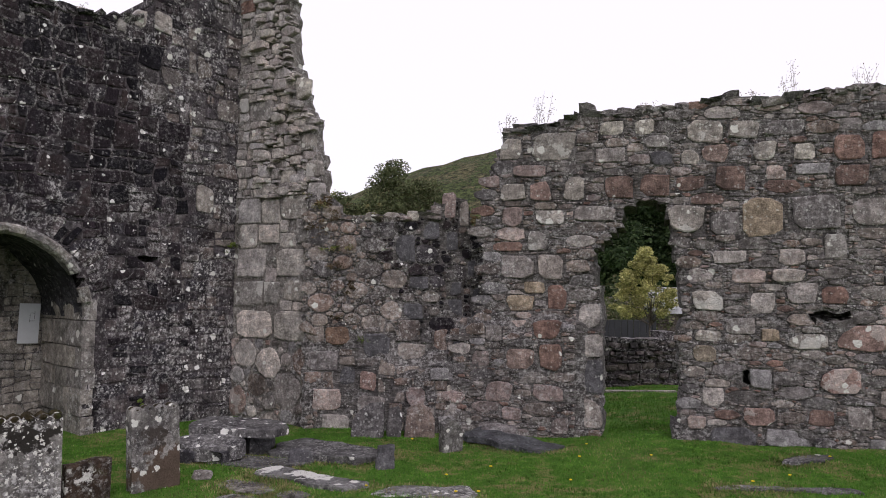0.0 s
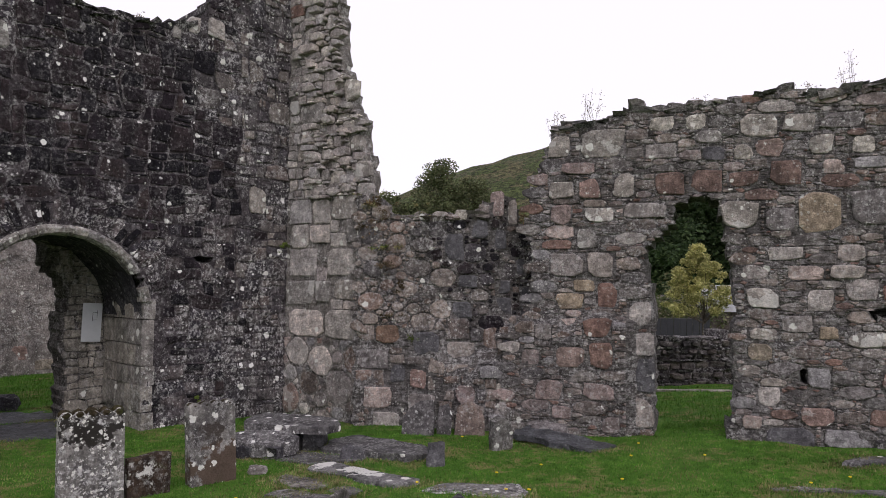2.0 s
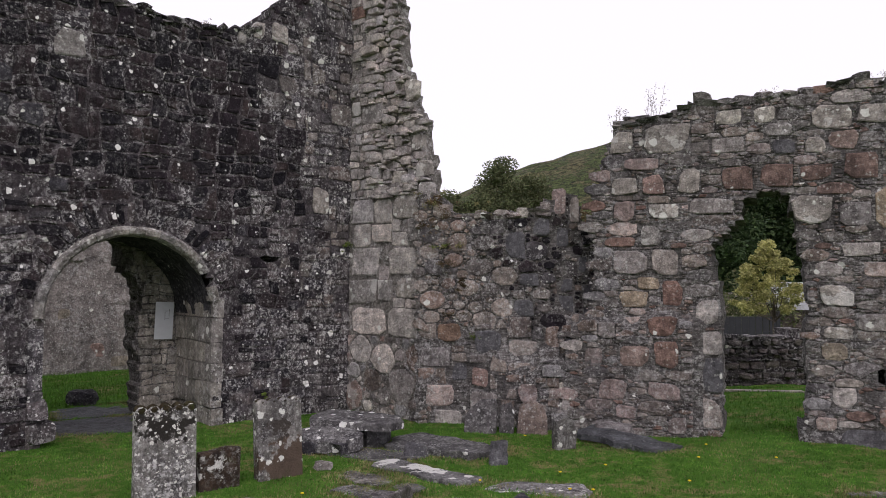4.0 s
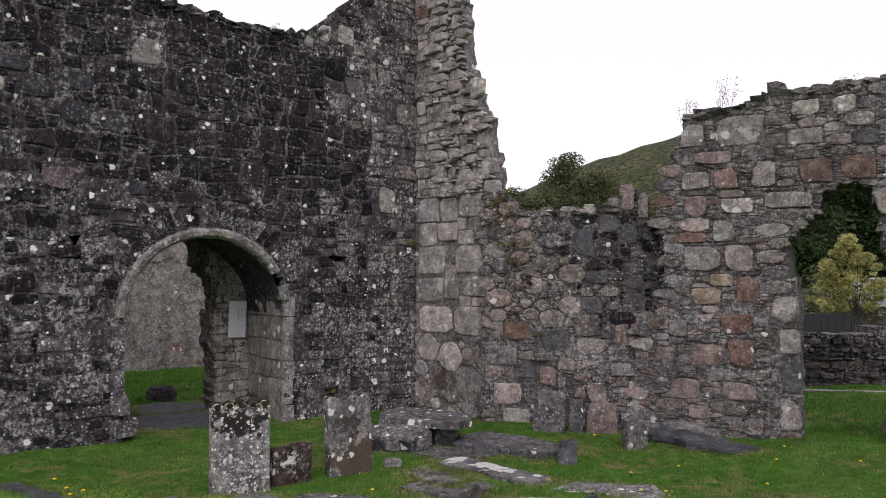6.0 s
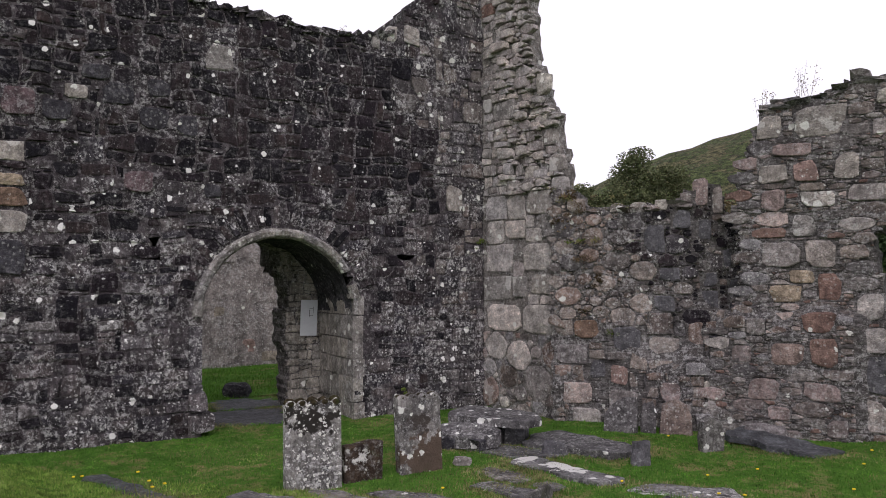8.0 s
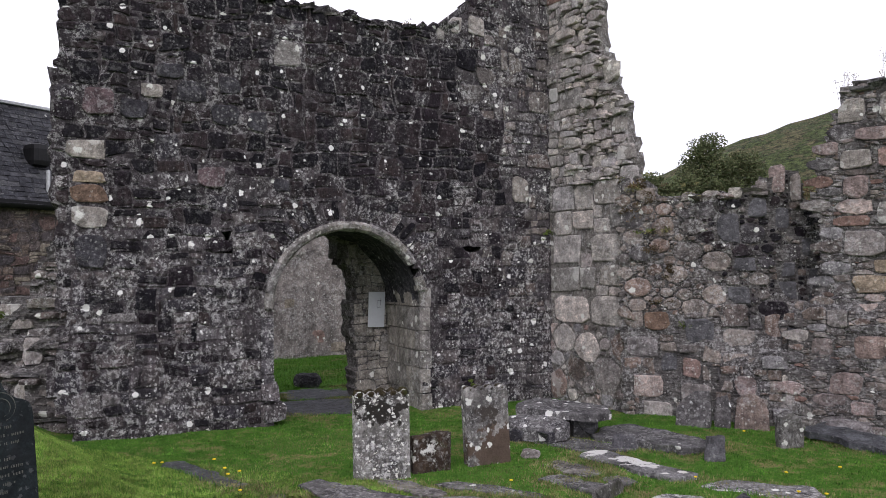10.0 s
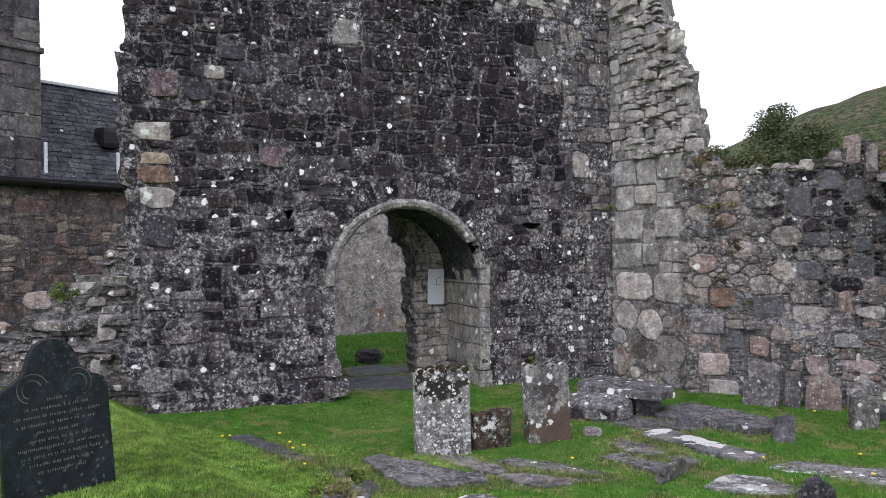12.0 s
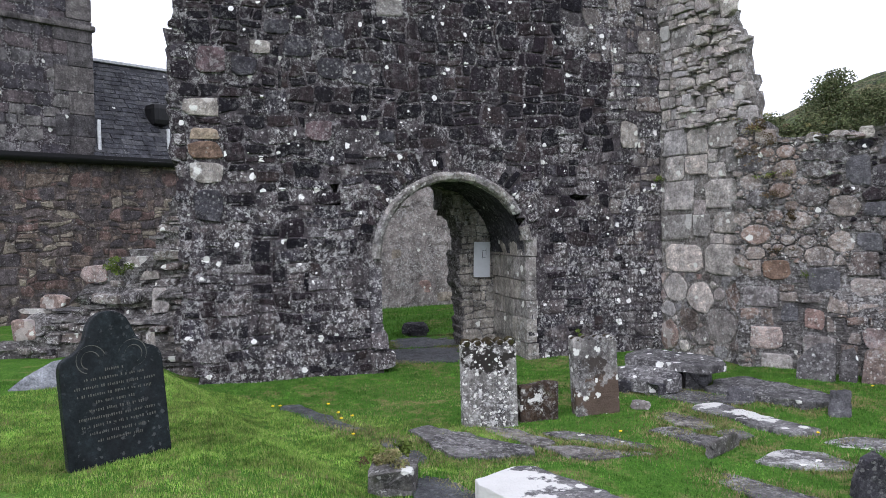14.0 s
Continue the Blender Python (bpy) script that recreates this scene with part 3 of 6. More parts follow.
            kw, kh = max(0.5, 1 - gap / w), max(0.5, 1 - gap / h)
            self.put_stone(u, v, [(p * kw, q * kh) for p, q in shape], r.uniform(-0.004, 1.5 * relief), mat(u, v, r) if callable(mat) else mat, i in chosen)

    def lay(self, mat, rows, aspect, limit, region=None, gap=0.012, relief=0.02, chips=1.0, wander=0.05, bed_share=0.6, edge=0.4, skew=0.07):
        """Courses of rough stones with chips pinned between them; up to limit stones are pieces, the rest one mesh."""
        r = self.rng
        u0, v0, u1, v1 = region or (self.u0, self.v0, self.u1, self.v1)
        found, v = [], v0
        while v < v1:
            h = r.uniform(*rows)
            u = u0 - r.uniform(0, 0.2)
            ph = r.uniform(0, 50)
            while u < u1:
                w = h * r.uniform(*aspect)
                hh = h * r.uniform(0.72, 1.0)
                cu, cv = u + w / 2, v + h / 2 + wander * fbm(u * 0.8, ph) + r.uniform(-0.5, 0.5) * (h - hh)
                k = edge
                corners = [(cu, cv), (cu - k * w, cv - k * hh), (cu + k * w, cv - k * hh), (cu - k * w, cv + k * hh), (cu + k * w, cv + k * hh)]
                if self.inside([c[0] for c in corners], [c[1] for c in corners]).all():
                    if self.free(cu, cv, w, hh, 0.035):
                        found.append((cu, cv, w - gap, hh - gap))
                    elif chips:
                        for _ in range(2):
                            self.chip(cu + r.uniform(-0.4, 0.4) * w, cv + r.uniform(-0.4, 0.4) * h, relief)
                    if h - hh > 0.03:
                        for _ in range(int(1 + 2.5 * chips * r.random())):
                            self.chip(cu + r.uniform(-0.5, 0.5) * w, v + (h - 0.02 if cv < v + h / 2 else 0.02), relief)
                u += w
            v += h
            if chips and r.random() < bed_share:
                bed = r.uniform(0.025, 0.055)
                u = u0
                while u < u1:
                    w = r.uniform(0.06, 0.24)
                    if r.random() < chips:
                        self.chip(u + w / 2, v + bed / 2 + wander * fbm(u * 0.8, ph), relief, w, bed * r.uniform(0.6, 1))
                    u += w
                v += bed
        order = sorted(range(len(found)), key=lambda i: -found[i][2] * found[i][3])
        chosen = set(order[: max(0, limit)])
        for i, (u, v, w, h) in enumerate(found):
            t = r.randrange(len(TEMPLATES))
            m = self.matrix(u, v, w * 1.04, h * 1.04, r.uniform(-0.012, 1.7 * relief - 0.006), 0.11, r.uniform(-skew, skew), r.uniform(-0.06, 0.06))
            if i in chosen:
                ob = new("stone", template_mesh(t, mat))
                ob.parent, ob.matrix_basis = self.ob, m
            else:
                self.fill.setdefault(mat, Batch()).add(TEMPLATES[t], m)

    def chip(self, u, v, relief, w=None, h=None):
        r = self.rng
        w, h = w or r.uniform(0.04, 0.15), h or r.uniform(0.015, 0.04)
        if self.inside([u], [v])[0] and self.free(u, v, w, h, 0.015):
            self.chips.add(CHIPS[r.randrange(len(CHIPS))], self.matrix(u, v, w, h, r.uniform(-0.01, 1.6 * relief), 0.1, r.uniform(-0.12, 0.12)))

    def cap(self, line, thick=(0.02, 0.05), length=(0.12, 0.35), layers=2, over=0.06, deep=0.45, droop=0.1):
        """Flat stones that lie along the broken top."""
        r = self.rng
        for (a, va), (b, vb) in zip(line, line[1:]):
            for layer in range(layers):
                u = a
                while u < b:
                    w = r.uniform(*length)
                    v = va + (vb - va) * (u + w / 2 - a) / max(0.01, b - a) + layer * 0.035 - 0.02
                    if r.random() < 0.3:
                        self.fill.setdefault("", Batch()).add(TEMPLATES[r.randrange(len(TEMPLATES))], self.matrix(u + w / 2, v, w * 0.9, r.uniform(1.0, 1.9) * thick[1], r.uniform(-0.03, 0.4 * over), 0.3, r.uniform(-droop, droop)))
                    elif r.random() < 0.75:
                        self.chips.add(CHIPS[r.randrange(len(CHIPS))], self.matrix(u + w / 2, v, w * 1.1, r.uniform(*thick), r.uniform(-0.02, over), deep, r.uniform(-droop, droop)))
                    u += w * 0.9

    def close(self, fill_mat, chip_mat):
        for mat, batch in self.fill.items():
            batch.done("rubble_facing", MATS[mat or fill_mat], self.ob, "small rough stones of the wall face")
        self.chips.done("pinning_fill", MATS[chip_mat], self.ob, "thin slate chips between the stones", smooth=False)


# ---- the ground ----
def step(a, b, x):
    t = min(1.0, max(0.0, (x - a) / (b - a)))
    return t * t * (3 - 2 * t)


def ground_z(x, y):
    """Nearly level lawn with a grassy bank by the dark headstone."""
    d = -((x + 5.6) * 1.3 + (y - 5.05) * 2.7) / 3.0
    bank = 0.24 * step(0.0, 0.55, d) * step(-2.3, -2.8, x)
    return bank + 0.035 * fbm(x * 0.5, y * 0.5) + 0.02 * fbm(x * 2.1, y * 2.1, 5.0) + 0.06 * step(1.0, 3.0, x) * step(5.0, 8.0, y)


def build_ground():
    near = np.concatenate([np.arange(-14, 6.01, 0.12)])
    xs = np.concatenate([[-3000, -800, -200, -60, -30, -20], near, [8, 12, 20, 30, 60, 200, 800, 3000]])
    ys = np.concatenate([[-3000, -800, -200, -60, -20, -8, -3], np.arange(-1, 15.01, 0.12), [18, 24, 34, 60, 200, 800, 3000]])
    verts = [(x, y, ground_z(x, y) if abs(x) < 15 and -4 < y < 16 else -0.05) for x in xs for y in ys]
    k = len(ys)
    faces = [(i * k + j, (i + 1) * k + j, (i + 1) * k + j + 1, i * k + j + 1) for i in range(len(xs) - 1) for j in range(k - 1)]
    return tagged(new("ground", mesh_from("ground", verts, faces, MATS["turf"], True)), "green mown churchyard lawn with dry patches", "lawn", kind="structure")


build_ground()

# ---- the walls of the ruin ----
CORNER = (-2.62, 9.50)
ARCH_U, ARCH_V, ARCH_R = -2.70, 1.25, 0.86


def arch_outline(r, foot=-0.4, steps=18):
    pts = [(ARCH_U - r, foot)]
    pts += [(ARCH_U - r * math.cos(math.pi * i / steps), ARCH_V + r * math.sin(math.pi * i / steps)) for i in range(steps + 1)]
    return pts + [(ARCH_U + r, foot)]


LEFT_OUTLINE = [(-5.40, -0.3), (-5.55, 0.14), (-5.74, 0.5), (-5.62, 1.2), (-5.68, 1.66), (-5.70, 2.24), (-5.73, 3.33), (-5.68, 3.96), (-5.62, 5.0), (-4.6, 4.95), (-3.7, 4.72), (-3.38, 4.65), (-2.95, 4.63), (-2.63, 4.60), (-2.43, 4.55), (-1.98, 4.56), (-1.66, 4.61), (-1.35, 4.68), (-1.2, 4.78), (-1.12, 4.93), (-0.8, 5.13), (-0.4, 5.45), (0.10, 5.6), (0.10, -0.3)]
wall_left = Wall("wall_north", "tall sooty rubble wall with white lichen spots and an arch", CORNER, 48, LEFT_OUTLINE, [arch_outline(ARCH_R + 0.05), [(-4.12, 1.86), (-4.0, 1.88), (-4.0, 2.06), (-4.1, 2.08)], [(-1.26, 1.90), (-1.0, 1.84), (-0.98, 1.98), (-1.2, 1.97)]], 1.15, MATS["left_bed"], seed=3)
LEFT_KEYS = [(-5.43, 2.89, 0.36, 0.19, "pale"), (-5.39, 2.61, 0.30, 0.13, "tan"), (-5.39, 2.44, 0.36, 0.19, "brown"), (-5.39, 2.21, 0.38, 0.21, "pale"), (-5.37, 1.86, 0.34, 0.35, "dark"), (-5.31, 3.38, 0.31, 0.29, "purple"), (-4.98, 3.32, 0.29, 0.21, "dark"), (-4.41, 3.55, 0.33, 0.24, "dark"), (-4.03, 3.66, 0.24, 0.21, "dark"), (-4.07, 3.32, 0.31, 0.27, "dark"), (-4.80, 3.53, 0.23, 0.15, "pale"), (-4.21, 2.66, 0.30, 0.24, "purple"), (-3.46, 2.60, 0.19, 0.16, "dark"), (-3.40, 4.07, 0.32, 0.29, "pale")]
wall_left.key(LEFT_KEYS)
wall_left.key([(-1.32, 4.66, 0.15, 0.22, "pale"), (-1.05, 4.68, 0.24, 0.26, "pale"), (-1.53, 4.52, 0.11, 0.14, "pale"), (-4.62, 3.75, 0.30, 0.17, "dark"), (-3.73, 3.28, 0.22, 0.24, "dark"), (-0.44, 2.66, 0.25, 0.36, "pale")])
wall_left.clear.append((ARCH_U, ARCH_V, 1.16))


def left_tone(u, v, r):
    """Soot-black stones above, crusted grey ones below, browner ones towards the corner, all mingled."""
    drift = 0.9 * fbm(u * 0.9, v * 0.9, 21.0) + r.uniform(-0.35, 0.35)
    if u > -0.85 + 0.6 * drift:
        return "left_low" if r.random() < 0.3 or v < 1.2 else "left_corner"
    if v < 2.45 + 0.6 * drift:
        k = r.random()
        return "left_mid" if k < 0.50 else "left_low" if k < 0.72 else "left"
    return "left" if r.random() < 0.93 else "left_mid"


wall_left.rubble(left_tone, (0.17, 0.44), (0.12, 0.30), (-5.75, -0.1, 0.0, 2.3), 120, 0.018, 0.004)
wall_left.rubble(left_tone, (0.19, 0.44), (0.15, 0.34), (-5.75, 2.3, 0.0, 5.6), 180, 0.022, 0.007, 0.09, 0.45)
wall_left.cap([(-5.6, 4.97), (-4.6, 4.93), (-3.7, 4.70), (-3.38, 4.63), (-2.63, 4.58), (-2.43, 4.53), (-1.98, 4.54), (-1.5, 4.62)], layers=2, over=0.02, deep=0.6, thick=(0.03, 0.10), length=(0.08, 0.26), droop=0.25)
wall_left.cap([(-1.15, 4.84), (-0.8, 5.10), (-0.4, 5.45), (0.0, 5.6)], layers=3, over=0.02, deep=0.5, thick=(0.06, 0.14), length=(0.12, 0.26), droop=0.2)
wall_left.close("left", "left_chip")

PIER_OUTLINE = [(-0.06, -0.3), (1.4, -0.3), (1.34, 0.6), (1.30, 1.5), (1.28, 2.45), (1.33, 2.6), (1.27, 2.98), (1.13, 3.35), (1.14, 3.6), (0.97, 3.8), (0.94, 4.14), (0.74, 4.38), (0.80, 4.85), (0.74, 5.08), (0.70, 5.5), (-0.06, 5.6)]


def torn(u, v):
    """The upper part of the pier is torn open: its face lies deep and uneven."""
    return (0.10 * step(0.35, 0.75, u) * step(2.75, 3.0, v) + 0.05 * fbm(u * 3, v * 3, 9.0) * step(2.7, 3.0, v)) * 1.0


pier = Wall("wall_corner", "broken corner pier of grey blocks with torn rubble core above", CORNER, -31, PIER_OUTLINE, [], 0.30, MATS["pier_bed"], torn, seed=5)
pier.key([(0.25, 1.52, 0.48, 0.31, "pale"), (0.65, 1.54, 0.25, 0.25, "pale"), (1.02, 1.57, 0.40, 0.24, "pale"), (0.24, 2.54, 0.39, 0.31, "pier"), (0.60, 2.53, 0.30, 0.30, "pier"), (1.00, 2.56, 0.45, 0.29, "pale"), (0.23, 2.23, 0.29, 0.30, "pier"), (0.58, 2.25, 0.34, 0.23, "pier"), (1.12, 2.27, 0.20, 0.28, "pale"), (0.29, 1.90, 0.48, 0.35, "pier"), (0.94, 1.90, 0.45, 0.34, "pier"), (0.35, 1.15, 0.59, 0.34, "pier"), (1.02, 1.15, 0.62, 0.36, "pier"), (0.37, 3.78, 0.38, 0.25, "pale"), (0.10, 3.88, 0.15, 0.18, "pale"), (0.79, 2.92, 0.23, 0.21, "white"), (0.12, 5.15, 0.26, 0.16, "red")], hewn=True)
pier.key([(0.97, 4.02, 0.20, 0.27, "white"), (1.16, 3.60, 0.24, 0.07, "pier"), (1.06, 3.36, 0.20, 0.22, "pale"), (1.20, 3.02, 0.24, 0.22, "pale"), (1.28, 2.75, 0.22, 0.20, "pier")])


def pier_tone(u, v, r):
    """Grey blocks with brown and a few reddish ones."""
    k = r.random()
    return "grey" if k < 0.45 else "pier" if k < 0.65 else "back" if k < 0.92 else "pink"


pier.quilt(pier_tone, (0.18, 0.44), (0.17, 0.40), (0.0, -0.1, 1.4, 0.98), 60, 0.014, 0.010)
pier.rubble("pier", (0.22, 0.56), (0.18, 0.40), (0.0, 0.98, 1.4, 2.7), 60, 0.012, 0.006, 0.05, 0.2)
pier.rubble("pier", (0.16, 0.36), (0.12, 0.28), (0.0, 2.7, 0.42, 5.6), 60, 0.014, 0.012)
pier.scatter("pier", 30, (0.10, 0.28), (0.05, 0.17), (0.4, 2.7, 1.4, 5.4), 0.12)
pier.quilt("pier", (0.09, 0.30), (0.04, 0.14), (0.38, 2.7, 1.6, 5.6), 150, 0.006, 0.07, 0.6)
pier.close("pier", "chip")

BACK_OUTLINE = [(-0.15, -0.3), (2.1, -0.3), (2.1, 2.2), (1.82, 2.35), (1.72, 2.66), (1.60, 2.70), (1.42, 2.62), (1.16, 2.46), (0.57, 2.44), (0.24, 2.46), (0.1, 2.62), (-0.15, 2.7)]


def bulge(u, v):
    return 0.03 * fbm(u * 1.6, v * 1.6, 2.0) - 0.16 * step(1.0, 0.5, v + 0.25 * fbm(u * 2, v)) * step(0.2, 1.4, u) + 0.22 * step(1.1, 1.9, u) * step(0.9, 1.5, v)


wall_back = Wall("wall_east", "low broken wall of brown rubble with dark streaks", (-1.463, 8.805), -0.1, BACK_OUTLINE, [], 0.85, MATS["grey_bed"], bulge, seed=7)
wall_back.key([(1.52, 2.60, 0.17, 0.30, "grey"), (1.70, 2.52, 0.13, 0.34, "grey"), (1.10, 2.46, 0.16, 0.13, "white"), (0.85, 2.44, 0.2, 0.12, "pale"), (0.62, 2.44, 0.18, 0.11, "pale"), (1.58, 0.47, 0.12, 0.12, "white"), (0.25, 1.05, 0.3, 0.22, "brown"), (0.62, 0.55, 0.22, 0.24, "pink"), (0.38, 0.60, 0.2, 0.22, "slate"), (1.1, 0.85, 0.34, 0.26, "grey"), (0.70, 0.95, 0.32, 0.28, "slate"), (1.12, 1.35, 0.24, 0.2, "slate"), (1.18, 1.68, 0.24, 0.16, "slate")])
def back_tone(u, v, r):
    """Brown stones, with black and brown-grey ones mingled in towards the upper right."""
    dark_zone = step(0.75, 1.15, u + 0.5 * fbm(u * 1.3, v * 0.6, 31.0)) * step(0.55, 1.0, v + 0.3 * fbm(u * 2, v, 32.0))
    return ("left" if r.random() < 0.45 else "left_corner") if r.random() < 0.85 * dark_zone else "back"


wall_back.scatter("slate", 10, (0.10, 0.26), (0.14, 0.36), (0.95, 0.75, 2.08, 2.35), 0.03)
wall_back.scatter("grey", 14, (0.2, 0.4), (0.15, 0.28), (-0.1, 0.0, 2.0, 1.1), 0.03)
wall_back.rubble("back", (0.18, 0.42), (0.14, 0.32), (-0.15, -0.1, 2.1, 1.15), 60, 0.014, 0.010, 0.09)
wall_back.quilt(back_tone, (0.10, 0.30), (0.07, 0.22), (-0.15, 1.15, 2.1, 2.7), 200, 0.010, 0.018)
wall_back.cap([(0.2, 2.44), (0.57, 2.43), (1.16, 2.45), (1.42, 2.58)], layers=1, over=0.04)
wall_back.close("back", "chip")

RIGHT_OUTLINE = [(-2.2, -0.3), (-2.15, 0.6), (-2.02, 1.17), (-1.86, 1.4), (-1.82, 1.82), (-1.88, 2.27), (-1.83, 2.67), (-1.64, 3.18), (-1.60, 3.38), (-1.49, 3.43), (-0.88, 3.49), (-0.69, 3.60), (-0.26, 3.59), (0.34, 3.61), (0.85, 3.68), (1.08, 3.61), (1.47, 3.64), (2.0, 3.71), (2.5, 3.73), (4.6, 3.8), (4.6, -0.3)]
DOOR_HOLE = [(-0.44, -0.4), (-0.45, 1.21), (-0.47, 1.46), (-0.54, 1.76), (-0.58, 2.01), (-0.44, 2.14), (-0.28, 2.36), (-0.26, 2.57), (0.0, 2.60), (0.2, 2.58), (0.26, 2.26), (0.33, 1.89), (0.40, 1.35), (0.33, 1.11), (0.37, 0.81), (0.31, 0.12), (0.31, -0.4)]


def foot(u, v):
    """The lower left face stands out where the upper part has fallen away."""
    return -0.13 * step(1.35, 1.15, v + 0.12 * fbm(u * 2.5, v, 3.0)) * step(-0.55, -0.85, u) + 0.025 * fbm(u * 1.3, v * 1.3, 4.0)


wall_right = Wall("wall_south", "rubble wall of grey, pale and red stones with a ragged doorway", (2.2, 8.21), -15, RIGHT_OUTLINE, [DOOR_HOLE, [(1.62, 1.31), (2.0, 1.33), (1.99, 1.46), (1.64, 1.45)], [(0.92, 0.66), (1.05, 0.66), (1.04, 0.82), (0.93, 0.83)]], 0.85, MATS["grey_bed"], foot, seed=11)
wall_right.key([(-1.50, 3.22, 0.27, 0.27, "pale"), (-1.01, 3.23, 0.51, 0.32, "pale"), (-0.37, 3.41, 0.28, 0.16, "white"), (-0.02, 3.41, 0.24, 0.19, "white"), (0.61, 3.34, 0.37, 0.24, "pale"), (0.11, 3.24, 0.27, 0.15, "pale"), (0.16, 3.06, 0.24, 0.18, "slate"), (0.46, 3.07, 0.20, 0.17, "pale"), (0.71, 3.09, 0.29, 0.21, "pink"), (0.87, 2.83, 0.35, 0.30, "red"), (1.20, 3.10, 0.25, 0.21, "pale"), (1.58, 3.08, 0.24, 0.19, "white"), (1.39, 3.34, 0.41, 0.18, "grey"), (1.00, 3.34, 0.33, 0.20, "pale"), (2.02, 3.12, 0.31, 0.29, "red"), (2.03, 2.82, 0.34, 0.24, "red"), (2.31, 3.13, 0.21, 0.29, "red")])
wall_right.key([(-0.29, 2.75, 0.31, 0.26, "red"), (0.08, 2.76, 0.33, 0.26, "red"), (0.46, 2.77, 0.32, 0.18, "red"), (-1.47, 2.72, 0.29, 0.21, "pale"), (-1.16, 2.72, 0.26, 0.24, "pink"), (-0.78, 2.75, 0.24, 0.30, "pale"), (-0.55, 2.47, 0.47, 0.19, "grey"), (0.42, 2.40, 0.39, 0.29, "pale"), (1.17, 2.41, 0.43, 0.43, "tan"), (1.69, 2.44, 0.53, 0.41, "grey"), (2.22, 2.45, 0.35, 0.33, "grey"), (1.87, 2.10, 0.23, 0.28, "pale"), (-1.05, 2.43, 0.35, 0.17, "pale"), (-1.19, 2.17, 0.26, 0.26, "pale"), (-1.41, 1.87, 0.39, 0.29, "grey"), (-1.03, 1.87, 0.32, 0.30, "grey"), (-1.53, 2.10, 0.36, 0.11, "red")])
wall_right.key([(-1.21, 1.64, 0.24, 0.16, "tan"), (-1.38, 1.46, 0.32, 0.19, "tan"), (-0.96, 1.54, 0.23, 0.31, "red"), (-1.06, 1.18, 0.31, 0.22, "red"), (-0.61, 1.33, 0.27, 0.31, "grey"), (-1.01, 0.88, 0.28, 0.31, "red"), (-1.35, 0.84, 0.36, 0.25, "pink"), (-0.60, 1.01, 0.29, 0.26, "grey"), (-0.60, 0.67, 0.29, 0.40, "slate"), (-0.60, 0.27, 0.29, 0.34, "grey"), (1.24, 1.18, 0.19, 0.15, "tan"), (1.60, 1.12, 0.42, 0.17, "pale")])
wall_right.key([(2.12, 1.17, 0.51, 0.27, "pink"), (1.85, 1.60, 0.29, 0.20, "red"), (1.55, 1.61, 0.31, 0.23, "grey"), (0.62, 1.53, 0.33, 0.23, "pale"), (1.91, 0.73, 0.41, 0.28, "pink"), (1.15, 0.72, 0.22, 0.23, "grey"), (1.72, 0.35, 0.26, 0.17, "red"), (1.13, 0.33, 0.33, 0.20, "pink"), (0.86, 0.10, 0.50, 0.23, "slate"), (1.40, 0.12, 0.48, 0.20, "grey"), (0.63, 1.15, 0.31, 0.12, "pale"), (0.60, 0.97, 0.25, 0.18, "tan")])
def right_tone(u, v, r):
    """Small slaty stones, with browner and reddish ones strewn between."""
    k = r.random()
    return "slaty" if k < 0.62 else "grey" if k < 0.80 else "back" if k < 0.94 else "red"


wall_right.scatter("grey", 40, (0.18, 0.40), (0.12, 0.24), (-2.0, 0.0, 3.0, 3.5), 0.025)
wall_right.quilt(right_tone, (0.12, 0.36), (0.05, 0.15), (-2.2, -0.1, 4.6, 3.75), 230, 0.008, 0.009, 0.36)
wall_right.cap([(-1.6, 3.40), (-1.49, 3.43), (-0.88, 3.50), (-0.69, 3.60), (-0.26, 3.59), (0.34, 3.61), (0.85, 3.68), (1.08, 3.61), (2.0, 3.71), (3.0, 3.74)], layers=2, over=0.03, thick=(0.025, 0.08), length=(0.07, 0.26), droop=0.2)
wall_right.close("slaty", "chip")


def niche_back(wall, u, v, w, h, mat):
    """The rough back of a hole where a stone has fallen out."""
    part("niche_back", box_bm((w, 0.1, h), (u, 0.34, v), 0.01, 0.01, wall.rng), MATS[mat], wall.ob)


niche_back(wall_right, 1.81, 1.39, 0.6, 0.4, "grey_bed")
niche_back(wall_right, 0.98, 0.74, 0.4, 0.4, "grey_bed")
niche_back(wall_left, -4.06, 1.97, 0.4, 0.4, "left_bed")
niche_back(wall_left, -1.12, 1.92, 0.5, 0.4, "left_bed")


